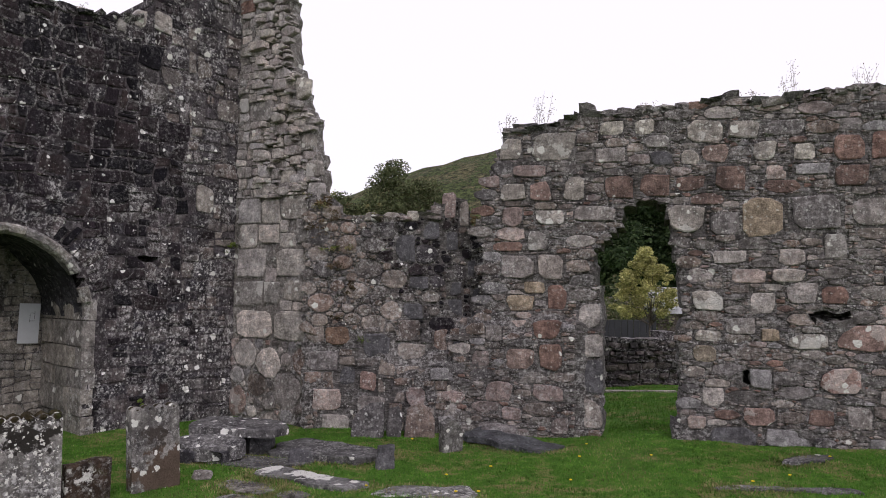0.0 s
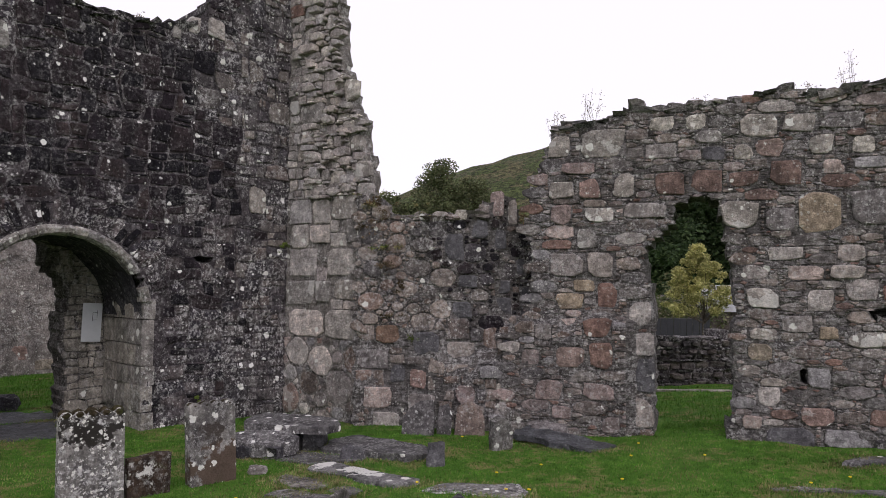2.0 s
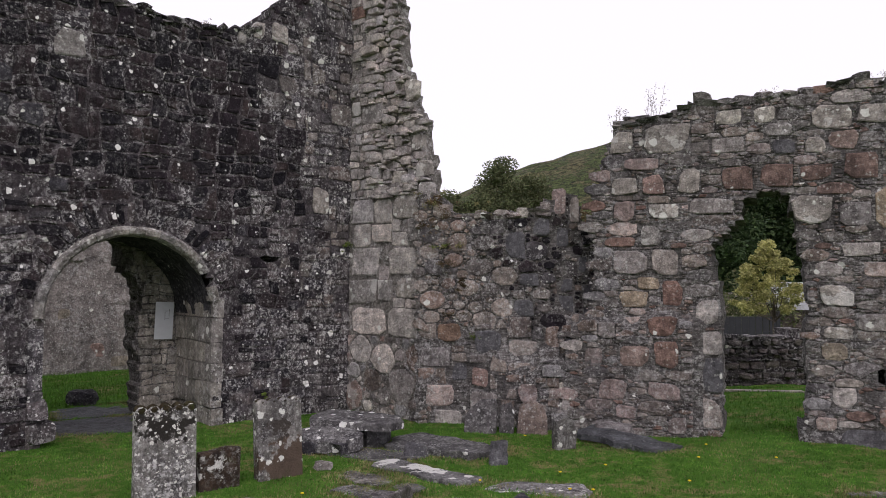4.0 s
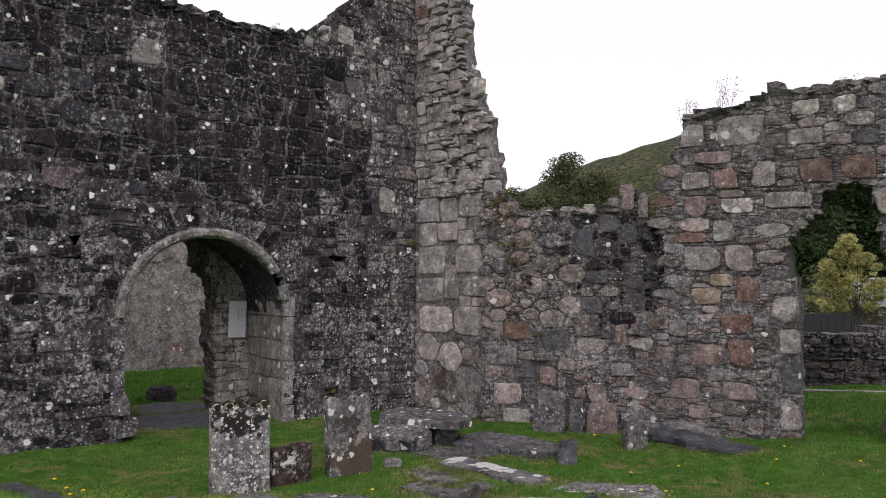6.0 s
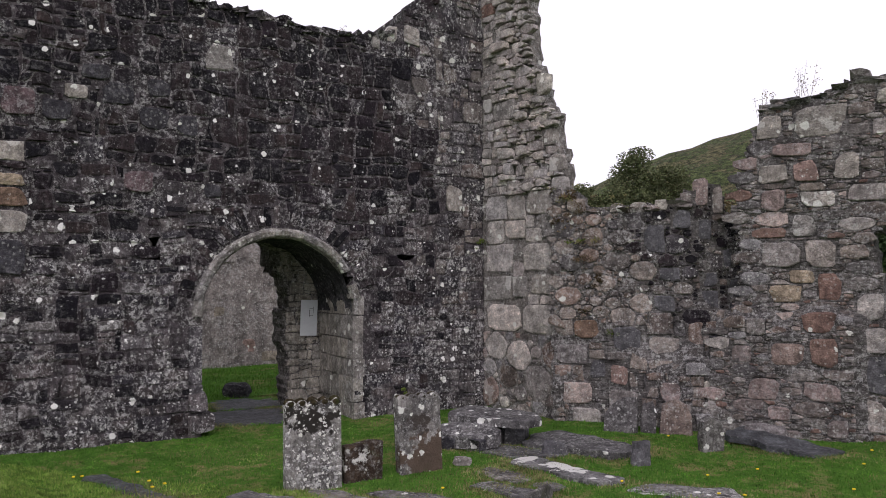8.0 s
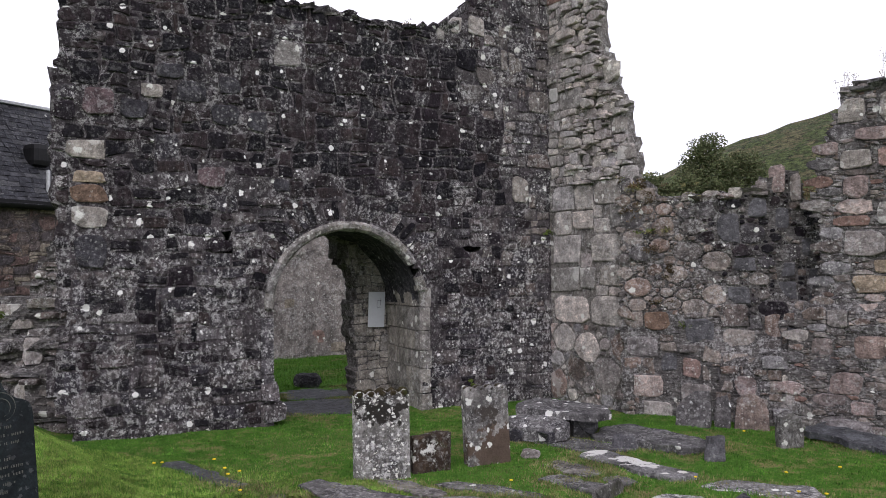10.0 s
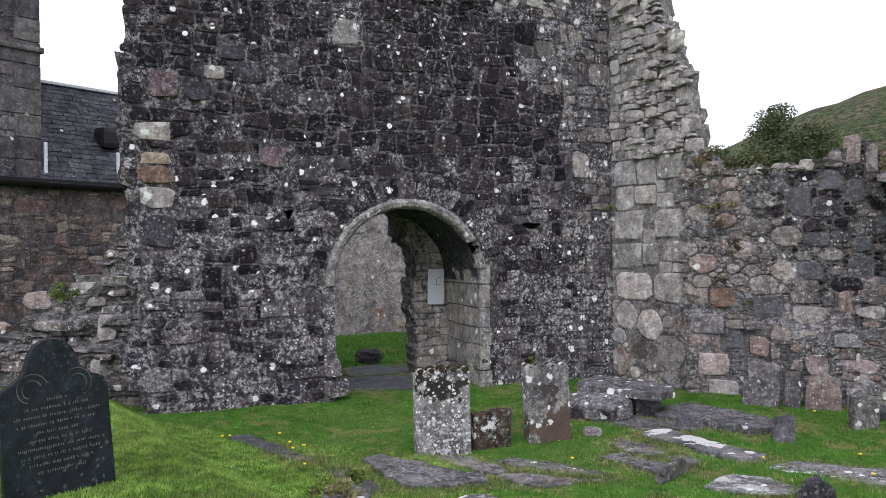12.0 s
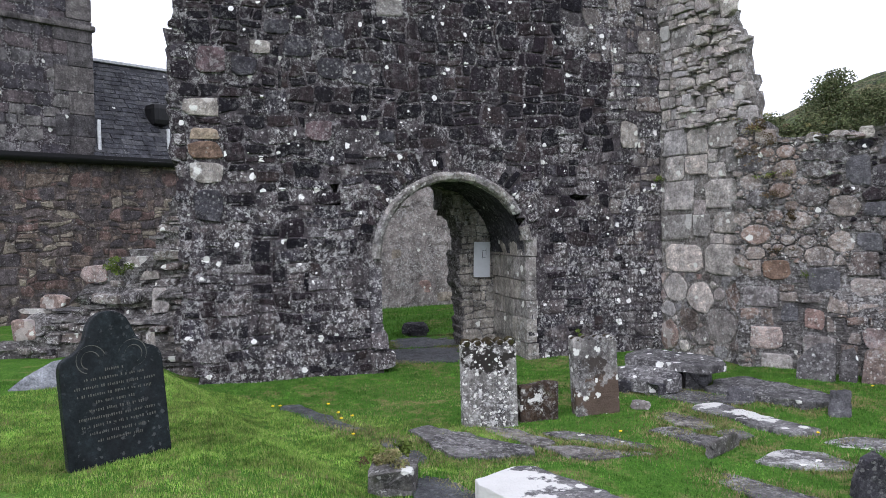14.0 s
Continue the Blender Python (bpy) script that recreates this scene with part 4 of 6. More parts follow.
# ---- the arched doorway in the sooty wall ----
def arch_parts():
    r = random.Random(21)
    w = wall_left.ob
    # hood mould: a half-round roll in short lengths
    steps = 17
    for i in range(steps):
        a0, a1 = math.pi * i / steps + 0.003, math.pi * (i + 1) / steps - 0.003
        if i < 3 and i != 1:
            continue
        bm = bmesh.new()
        rings = []
        for a in (a0, (a0 + a1) / 2, a1):
            ring = []
            for rr, y in ((0.86, 0.10), (0.862, 0.0), (0.885, -0.045), (0.93, -0.06), (0.965, -0.03), (0.975, 0.05)):
                q = rr + r.uniform(-0.006, 0.006)
                ring.append(bm.verts.new((ARCH_U + q * math.cos(a), y, ARCH_V + q * math.sin(a))))
            rings.append(ring)
        for p, q in zip(rings, rings[1:]):
            for k in range(5):
                bm.faces.new((p[k], p[k + 1], q[k + 1], q[k]))
        bm.faces.new(rings[0][::-1]), bm.faces.new(rings[-1])
        part("voussoir", bm, MATS["arch"], w)
    # thin stones set on edge above the mould
    n = 34
    for i in range(n):
        a = math.pi * (i + 0.5) / n + r.uniform(-0.015, 0.015)
        if 0.3 < a < math.pi - 0.15:
            length = r.uniform(0.16, 0.30) * (0.75 if a > 2.3 else 1)
            ob = new("stone", template_mesh(r.randrange(HEWN), "left_mid" if r.random() < 0.6 else "left"))
            ob.parent = w
            rad = 0.99 + length / 2
            ob.matrix_basis = Matrix.LocRotScale((ARCH_U + rad * math.cos(a), -r.uniform(0.0, 0.012), ARCH_V + rad * math.sin(a)), Euler((0, -a, 0)), (length, 0.08, r.uniform(0.075, 0.10)))
    # soffit of the passage, rough under the vault, in the black stone material
    bm = bmesh.new()
    nu, ny = 26, 12
    grid = []
    for i in range(nu + 1):
        a = math.pi * i / nu
        row = []
        for j in range(ny + 1):
            y = 0.04 + 1.2 * j / ny
            rr = 0.87 + 0.02 * fbm(a * 4, y * 4) + r.uniform(-0.008, 0.008)
            row.append(bm.verts.new((ARCH_U + rr * math.cos(a), y, ARCH_V + rr * math.sin(a))))
        grid.append(row)
    for i in range(nu):
        for j in range(ny):
            bm.faces.new((grid[i][j], grid[i][j + 1], grid[i + 1][j + 1], grid[i + 1][j]))
    part("soffit", bm, MATS["dark"], w, "rough black plastered vault of the passage")
    # dressed jamb stones
    for side in (1, -1):
        v = -0.1
        while v < ARCH_V + 0.05:
            h = r.uniform(0.20, 0.36)
            y = 0.0
            while y < 1.12:
                d = r.uniform(0.16, 0.4)
                d = min(d, 1.16 - y)
                if d > 0.08:
                    out = r.uniform(-0.008, 0.012) + (0.03 if y > 0.7 and r.random() < 0.3 else 0)
                    bm = box_bm((0.14, d - 0.006, h - 0.007), (ARCH_U + side * (0.93 + out), y + d / 2 - 0.012, v + h / 2), 0.008, 0.005, r)
                    part("jamb_stone", bm, MATS["arch" if side > 0 and y == 0 else "left_low" if y == 0 else "dressed"], w)
                y += d
            v += h
    # worn impost block at the foot
    for u, v, s, h in ((-3.56, 0.13, 0.30, 0.22), (-3.60, 0.36, 0.22, 0.2)):
        ob = new("foot_stone", template_mesh(r.randrange(28), "left_low"))
        ob.parent = w
        ob.matrix_basis = Matrix.LocRotScale((u, -0.06, v), Euler((0, 0.06, 0.1)), (s, 0.3, h))


MATS["arch"] = stone_material("weathered_arch_stone", [(0.250, 0.231, 0.213), (0.312, 0.288, 0.256), (0.200, 0.188, 0.181)], 0.3, 0.8, 0.35, 0.0, 0.6)
arch_parts()

REAR_HOLE = [(-3.75, -0.4), (-3.75, 1.95), (-2.95, 2.3), (-2.58, 2.14), (-2.46, 1.98), (-2.50, 1.86), (-2.30, 1.62), (-2.24, 1.42), (-2.33, 1.1), (-2.29, 0.8), (-2.27, -0.4)]
wall_rear = Wall("wall_passage", "rough inner leaf of the doorway with a broken edge", (-3.474, 10.269), 48, [(-4.3, -0.3), (-4.3, 2.9), (-1.0, 2.9), (-1.0, -0.3)], [REAR_HOLE], 0.4, MATS["grey_bed"], lambda u, v: 0.02 * fbm(u * 2, v * 2), cell=0.06, seed=31)
wall_rear.rubble("dressed", (0.16, 0.36), (0.12, 0.26), (-2.6, 0.0, -1.7, 2.4), 70, 0.012, 0.015)
wall_rear.close("dressed", "chip")

wall_far = Wall("wall_far", "weathered pinkish harled wall beyond the passage", (-8.55, 12.6), 36, [(-6.0, -0.4), (-6.0, 4.2), (3.4, 4.2), (3.4, -0.4)], [], 0.6, MATS["harl"], lambda u, v: 0.03 * fbm(u, v), cell=0.25, seed=33)
wall_far.scatter("pink", 8, (0.25, 0.45), (0.2, 0.35), (-3.0, 0.3, 2.5, 3.0), 0.004)
wall_far.scatter("harl", 26, (0.2, 0.5), (0.15, 0.35), (-3.0, 0.1, 2.5, 3.4), 0.008)
wall_far.scatter("church", 12, (0.2, 0.4), (0.15, 0.3), (-3.0, 0.1, 2.5, 3.4), 0.004)
wall_far.close("harl", "chip")


# ---- the church beyond the ruin ----
def build_church():
    r = random.Random(41)
    m = pose(-12.26, 2.16, 0, 0, 0, 80)
    church = Wall("wall_church", "church wall of brown and grey rubble", (-12.26, 2.16), 80, [(-4.0, -0.5), (-4.0, 2.78), (11.0, 2.78), (11.0, -0.5)], [], 0.5, MATS["church_bed"], None, cell=0.3, seed=43)
    church.rubble("church", (0.18, 0.46), (0.12, 0.32), (3.0, -0.1, 9.0, 2.75), 250, 0.024, 0.003, 0.12)
    church.close("church", "church_bed")
    tower = thing("church_tower", "square church tower of dark grey rubble with dressed corners", "tower", m)
    part("wall", box_bm((5.2, 4.0, 7.4), (3.10, 2.18, 6.5)), MATS["left_bed"], tower)
    batch = Batch()
    v = 2.85
    while v < 9.5:
        h = r.uniform(0.14, 0.28)
        u = 3.2
        while u < 5.25:
            w = h * r.uniform(1.0, 2.4)
            batch.add(polygon_stone(block_outline(w * 0.97, h * 0.95, r, 0.06), r), Matrix.Translation((u + w / 2, 0.172 + r.uniform(-0.004, 0.004), v + h / 2)))
            u += w
        v += h
    batch.done("rubble_facing", MATS["tower"], tower, "grey rubble of the tower face")
    v = 2.82
    k = 0
    while v < 9.8:
        h = r.uniform(0.30, 0.42)
        w = 0.62 if k % 2 else 0.40
        part("quoin", box_bm((w, 0.5, h - 0.012), (5.715 - w / 2, 0.405, v + h / 2), 0.006, 0.003, r), MATS["quoin"], tower)
        v += h
        k += 1
    part("string_course", box_bm((5.3, 0.3, 0.10), (3.12, 0.27, 4.95), 0.03), MATS["quoin"], tower)
    # slate roof
    roof = thing("church_roof", "steep grey slate roof with a pale ridge", "roof", m)
    slope, top = 1.59, 4.74
    bm = bmesh.new()
    q = [bm.verts.new(p) for p in ((5.72, -0.05, 2.76), (11.0, -0.05, 2.76), (11.0, slope, top), (5.72, slope, top), (5.72, 2 * slope, 2.8), (11.0, 2 * slope, 2.8))]
    bm.faces.new(q[:4]), bm.faces.new((q[3], q[2], q[5], q[4]))
    part("boarding", bm, MATS["slates"], roof)
    slates = Batch()
    rows = 22
    length = math.hypot(slope + 0.05, top - 2.76)
    pitch = math.atan2(top - 2.76, slope + 0.05)
    for i in range(rows):
        s = (i + 0.3) * length / rows
        u = 5.72 - r.uniform(0, 0.1)
        while u < 9.6:
            w = r.uniform(0.15, 0.23)
            slates.add(CHIPS[r.randrange(16)], Matrix.LocRotScale((u + w / 2, -0.05 + s * math.cos(pitch) - 0.02, 2.77 + s * math.sin(pitch)), Euler((pitch - math.pi / 2 - 0.05, 0, 0)), (w * 0.97, 0.012, 0.13)))
            u += w
    slates.done("slating", MATS["slates"], roof, "overlapping grey slates")
    part("ridge", box_bm((5.3, 0.16, 0.06), (8.35, slope, top + 0.03), 0.02), MATS["lead"], roof, "pale lead ridge")
    part("flashing", box_bm((0.05, 0.04, 0.75), (5.76, 0.12, 3.1), 0.01), MATS["lead"], roof, "white lead flashing")
    part("vent", box_bm((0.34, 0.4, 0.4), (7.06, 0.62, 3.72), 0.1), MATS["pipe"], roof, "dark rooflight housing")
    part("pipe", box_bm((0.05, 0.05, 0.5), (7.02, 0.18, 3.18), 0.015), MATS["lead"], roof, "white pipe")
    # gutter
    gutter = thing("gutter", "black half-round cast iron gutter under the church eaves", "gutter", m)
    bm = bmesh.new()
    rings = []
    for u in (-4.0, 11.0):
        rings.append([bm.verts.new((u, -0.09 + 0.075 * math.cos(a), 2.80 - 0.075 * math.sin(a))) for a in [math.pi * k / 8 for k in range(9)]])
    for k in range(8):
        bm.faces.new((rings[0][k], rings[0][k + 1], rings[1][k + 1], rings[1][k]))
    part("trough", bm, MATS["pipe"], gutter, smooth=True)
    part("fascia", box_bm((15.0, 0.04, 0.14), (3.5, -0.01, 2.80)), MATS["pipe"], gutter)


MATS["tower"] = stone_material("purple_grey_tower_stone", [(0.105, 0.097, 0.104), (0.155, 0.147, 0.148), (0.075, 0.069, 0.078), (0.185, 0.174, 0.168), (0.120, 0.100, 0.104)], 0.03, 0.3, 0.5)
MATS["quoin"] = stone_material("dark_dressed_stone", [(0.104, 0.096, 0.096), (0.136, 0.124, 0.120), (0.080, 0.075, 0.078)], 0.02, 0.2, 0.4)
MATS["slates"] = stone_material("roof_slate", [(0.038, 0.039, 0.045), (0.053, 0.054, 0.060), (0.030, 0.031, 0.036), (0.064, 0.065, 0.069)], 0.03, 0.2, 0.1, rough=0.6, bump=0.3)
MATS["lead"] = plain("pale_lead", (0.55, 0.56, 0.57), 0.6)
MATS["pipe"] = plain("black_iron", (0.012, 0.012, 0.013), 0.5)
build_church()

STUB_OUTLINE = [(-4.4, -0.4), (-4.4, 0.25), (-3.0, 0.30), (-2.1, 0.34), (-2.05, 0.72), (-1.45, 0.76), (-1.42, 1.02), (-1.2, 1.08), (-1.15, 1.32), (-0.6, 1.40), (-0.5, 1.75), (-0.2, 2.2), (0.3, 2.6), (0.3, -0.4)]


def stub_step(u, v):
    return 0.18 * step(0.62, 0.70, v) * step(0.95, 0.80, v) + 0.22 * step(0.9, 1.0, v) + 0.05 * fbm(u * 3, v * 3)


wall_stub = Wall("wall_stub", "collapsed rubble stub with moss and loose slates", (-6.55, 5.62), 25, STUB_OUTLINE, [], 0.7, MATS["grey_bed"], stub_step, seed=51)
wall_stub.key([(-0.75, 1.28, 0.34, 0.14, "pale"), (-0.7, 1.12, 0.36, 0.12, "pale"), (-1.3, 1.15, 0.34, 0.2, "grey"), (-1.75, 0.85, 0.34, 0.17, "pink"), (-0.5, 0.85, 0.22, 0.28, "grey"), (-2.0, 0.74, 0.42, 0.06, "pale"), (-2.0, 0.55, 0.3, 0.26, "pink"), (-2.6, 0.22, 0.5, 0.18, "pale"), (-3.3, 0.2, 0.4, 0.2, "grey"), (-0.55, 0.42, 0.14, 0.26, "pale")])
wall_stub.lay("left_corner", (0.07, 0.16), (1.0, 2.8), 150, (-4.4, -0.1, 0.3, 2.6), relief=0.05, chips=1.3, edge=0.35)
wall_stub.cap([(-4.3, 0.25), (-3.0, 0.30), (-2.1, 0.34)], layers=1, over=0.05)
wall_stub.cap([(-2.05, 0.72), (-1.45, 0.76)], layers=1, over=0.05)
wall_stub.close("left_corner", "chip")


# ---- headstones ----
def slab_bm(profile, thick, bevel=0.012, segments=2):
    """A profile in x and z, given thickness along y, with softened edges."""
    bm = bmesh.new()
    f = bm.faces.new([bm.verts.new((x, -thick / 2, z)) for x, z in profile])
    ext = bmesh.ops.extrude_face_region(bm, geom=[f])
    bmesh.ops.translate(bm, verts=[v for v in ext["geom"] if isinstance(v, bmesh.types.BMVert)], vec=(0, thick, 0))
    bmesh.ops.recalc_face_normals(bm, faces=bm.faces[:])
    rim = [e for e in bm.edges if abs(e.verts[0].co.y - e.verts[1].co.y) < 1e-6]
    bmesh.ops.bevel(bm, geom=rim, offset=bevel, segments=segments, affect="EDGES", profile=0.6)
    return bm


def stand(x, y, turn, lean=0.0, tip=0.0, sink=0.0):
    return pose(x, y, ground_z(x, y) - sink, lean, tip, turn)


def scalloped(w, h, n, depth):
    pts = [(-w / 2, -0.12), (w / 2, -0.12), (w / 2, h - depth)]
    for k in range(n):
        c = w / 2 - (k + 0.5) * w / n
        for i in range(1, 8):
            a = math.pi * i / 8
            pts.append((c + (w / n / 2) * math.cos(a), h - depth + depth * math.sin(a)))
    return pts + [(-w / 2, h - depth)]


def headstones():
    big = thing("headstone", "upright headstone with scalloped top, crusted with white lichen", "headstone", stand(-2.905, 5.38, 42, -2), "old headstones")
    part("slab", slab_bm(scalloped(0.45, 0.70, 5, 0.045), 0.11, 0.015), MATS["headstone"], big, smooth=False)
    bm = bmesh.new()
    for k in range(5):
        bmesh.ops.create_icosphere(bm, subdivisions=2, radius=1.0, matrix=Matrix.LocRotScale((-0.18 + 0.09 * k, 0, 0.672), None, (0.049, 0.067, 0.040)))
    for v in bm.verts:
        v.co += Vector((0, 0, 0.012 * fbm(v.co.x * 40, v.co.y * 40)))
    part("moss_cap", bm, MATS["moss"], big, "brown and green moss")
    low = thing("footstone", "low square stone browned with moss and white lichen", "gravestone", stand(-2.635, 5.715, 42, -3, 2), "old headstones")
    part("slab", slab_bm([(-0.165, -0.1), (0.165, -0.1), (0.165, 0.30), (0.06, 0.31), (-0.08, 0.28), (-0.165, 0.275)], 0.11, 0.02), MATS["mossy"], low)
    mid = thing("headstone", "upright headstone with worn top and brown lower half", "headstone", stand(-2.275, 6.10, 42, -2, -1.5), "old headstones")
    part("slab", slab_bm(scalloped(0.385, 0.66, 4, 0.035), 0.13, 0.015), MATS["headstone_worn"], mid)
    bm = bmesh.new()
    for k in range(4):
        bmesh.ops.create_icosphere(bm, subdivisions=2, radius=1.0, matrix=Matrix.LocRotScale((-0.145 + 0.096 * k, 0, 0.635), None, (0.047, 0.070, 0.027)))
    part("moss_cap", bm, MATS["moss"], mid, "thin brown moss along the top")


MATS["moss"] = stone_material("brown_moss", [(0.055, 0.043, 0.022)], 0.0, 0.1, 0.2, 0.7, bump=1.0)
MATS["headstone_worn"] = stone_material("worn_grey_headstone", [(0.25, 0.235, 0.22)], 0.45, 0.5, 0.6, 0.08, 0.6, dots=14, patches=((-2.20, 6.08, 0.12, 0.24, (0.04, 0.028, 0.022), (0.19, 0.14, 0.11)), (-2.28, 6.08, 0.42, 0.10, (0.02, 0.018, 0.016), (0.12, 0.10, 0.09))), white=(0.66, 0.66, 0.62))
headstones()


def slate_headstone():
    """Dark slate with shoulders and a raised middle, cut with worn lines of writing."""
    half = [(0.298, 0.60), (0.294, 0.645), (0.278, 0.678), (0.250, 0.697), (0.215, 0.710), (0.182, 0.733), (0.155, 0.768), (0.138, 0.808), (0.126, 0.850), (0.106, 0.889), (0.076, 0.919), (0.040, 0.937), (0.0, 0.942)]
    profile = [(-0.298, -0.15), (0.298, -0.15)] + half + [(-x, z) for x, z in reversed(half[:-1])]
    m = pose(-4.075, 2.868, 0.205, -4, -2.5, 73)
    stone = thing("slate_headstone", "dark green-grey slate headstone with carved scrolls and worn writing", "headstone", m)
    part("slab", slab_bm(profile, 0.075, 0.008), MATS["polished"], stone)
    r = random.Random(61)
    face = -0.0385
    rows = [(0.60, 0.10), (0.555, 0.34), (0.51, 0.46), (0.465, 0.44), (0.42, 0.24), (0.375, 0.32), (0.33, 0.44), (0.285, 0.42), (0.24, 0.34), (0.195, 0.26)]
    for z, length in rows:
        bm = bmesh.new()
        x = -length / 2
        while x < length / 2:
            word = r.uniform(0.007, 0.018)
            bmesh.ops.create_cube(bm, size=1, matrix=Matrix.LocRotScale((x + word / 2, face, z + r.uniform(-0.002, 0.002)), None, (word * 0.42, 0.003, r.uniform(0.010, 0.018))))
            x += 0.8 * word + (0.014 if r.random() < 0.2 else 0.002)
        tagged(part("writing_line", bm, MATS["cut"], stone, "worn pale bars of cut writing"), kind="stuff")
    for side in (-1, 1):
        for rad in (0.105, 0.066):
            bm = bmesh.new()
            prev = None
            for i in range(22):
                a = math.pi * (0.1 + 1.3 * i / 21)
                rr = rad * (1 - 0.35 * i / 21)
                x, z = side * (0.13 - rr * math.cos(a) * 0.9), 0.66 + rr * math.sin(a)
                cur = [bm.verts.new((x + dx, face - 0.003, z + dz)) for dx, dz in ((-0.002, -0.002), (0.002, 0.002))]
                if prev:
                    bm.faces.new((prev[0], prev[1], cur[1], cur[0]))
                prev = cur
            part("scroll", bm, MATS["cut"], stone, "carved scroll")


MATS["cut"] = plain("pale_cut_slate", (0.10, 0.10, 0.088), 0.9, 0.5, 60)
slate_headstone()


# ---- flat grave slabs and loose stones ----
SLAB_AREAS = []


def flat_stone(corners, mat, label, lift=0.03, thick=0.10, name="grave_slab", category="grave slab", seed=0, rough=0.03, level=None, tilt=(0, 0)):
    """An irregular flat slab let into the lawn."""
    r = random.Random(seed)
    cx, cy = sum(p[0] for p in corners) / len(corners), sum(p[1] for p in corners) / len(corners)
    outline = []
    for (x0, y0), (x1, y1) in zip(corners, corners[1:] + corners[:1]):
        n = max(2, int(math.hypot(x1 - x0, y1 - y0) / 0.09))
        for i in range(n):
            f = (i + r.uniform(-0.2, 0.2)) / n
            pull = 0.06 if i == 0 else 0.0
            x, y = x0 + (x1 - x0) * f, y0 + (y1 - y0) * f
            outline.append((x + (cx - x) * pull + r.uniform(-rough, rough) - cx, y + (cy - y) * pull + r.uniform(-rough, rough) - cy))
    base = ground_z(cx, cy) if level is None else level
    bm = bmesh.new()
    rings = []
    for inset, z in ((0.0, lift - thick), (0.0, lift - 0.007), (0.012, lift), (0.3, lift), (0.6, lift)):
        rings.append([bm.verts.new((x * (1 - inset), y * (1 - inset), z + (0.006 * fbm(x * 5, y * 5, seed) if z > lift - 0.02 else 0) + tilt[0] * x + tilt[1] * y)) for x, y in outline])
    for p, q in zip(rings, rings[1:]):
        for i in range(len(p)):
            j = (i + 1) % len(p)
            bm.faces.new((p[i], p[j], q[j], q[i]))
    bm.faces.new(rings[-1])
    bmesh.ops.recalc_face_normals(bm, faces=bm.faces[:])
    me = bpy.data.meshes.new(name)
    bm.to_mesh(me)
    bm.free()
    me.materials.append(MATS[mat])
    ob = tagged(new(name, me), label, category, "slabs in the lawn" if name == "grave_slab" else "")
    ob.location = (cx, cy, base)
    SLAB_AREAS.append(([(x + cx, y + cy) for x, y in outline], lift))
    return ob


GREY_SLAB = "worn grey slate grave slab sunk in the lawn"
flat_stone([(-1.65, 7.17), (-1.57, 7.74), (-1.39, 7.94), (-0.47, 7.31), (-0.70, 6.98)], "ledger", "thick grey grave slab lying before the wall", 0.06, seed=1)
flat_stone([(-1.64, 6.48), (-1.48, 6.80), (-0.57, 6.21), (-0.74, 6.02)], "ledger_patch", "grey grave slab with bright white lichen patches", 0.022, seed=2, rough=0.02)
flat_stone([(-1.83, 6.15), (-1.73, 6.37), (-1.33, 6.17), (-1.27, 6.01), (-1.39, 5.89)], "ledger", GREY_SLAB, 0.014, seed=3, rough=0.02)
flat_stone([(-2.44, 7.03), (-2.17, 7.33), (-1.18, 6.97), (-1.50, 6.66)], "ledger", "pale worn grave slab edged with dry grass", 0.012, seed=4)
flat_stone([(-3.38, 4.87), (-3.29, 5.04), (-2.49, 4.92), (-2.23, 4.83), (-2.42, 4.56), (-2.68, 4.44)], "ledger", "large grey grave slab with a brown dry edge", 0.014, seed=5)
flat_stone([(-2.90, 5.20), (-2.69, 5.32), (-2.23, 5.14), (-2.24, 4.99), (-2.42, 4.96)], "ledger", GREY_SLAB, 0.014, seed=6, rough=0.02)
flat_stone([(-2.45, 5.33), (-2.31, 5.49), (-1.60, 5.41), (-1.52, 5.32), (-1.74, 5.24)], "ledger", GREY_SLAB, 0.014, seed=7, rough=0.02)
flat_stone([(-2.29, 5.01), (-2.10, 5.10), (-1.50, 5.17), (-1.69, 4.99), (-1.91, 4.81)], "ledger", GREY_SLAB, 0.014, seed=8, rough=0.02)
flat_stone([(-1.74, 5.76), (-1.60, 5.94), (-1.10, 5.72), (-1.23, 5.51)], "ledger", GREY_SLAB, 0.014, seed=9, rough=0.02)
flat_stone([(-1.28, 5.90), (-1.16, 6.06), (-0.97, 5.93), (-1.12, 5.78)], "ledger", GREY_SLAB, 0.014, seed=26, rough=0.02)
flat_stone([(-0.92, 5.29), (-0.77, 5.66), (-0.52, 5.70), (-0.27, 5.46), (-0.42, 5.31)], "ledger_white", "broken grey slab with white lichen patches", 0.014, seed=10, rough=0.02)
flat_stone([(-0.57, 5.93), (-0.40, 6.20), (0.25, 6.22), (0.28, 5.80)], "ledger_white", "pale lichened grave slab in dry grass", 0.014, seed=11)
flat_stone([(-4.90, 5.05), (-4.82, 5.22), (-3.63, 4.76), (-3.67, 4.60)], "wet", "dark narrow grave slab beside the bank", 0.014, seed=12, rough=0.02)
flat_stone([(-3.44, 4.61), (-3.35, 4.68), (-2.83, 4.35), (-2.75, 4.20), (-2.90, 4.15)], "wet", "dark narrow grave slab beside the bank", 0.014, seed=13, rough=0.02)
flat_stone([(-2.71, 3.98), (-2.65, 4.14), (-2.11, 3.88), (-2.45, 3.60)], "wet", "dark grave slab below the kerb stone", 0.014, seed=14)
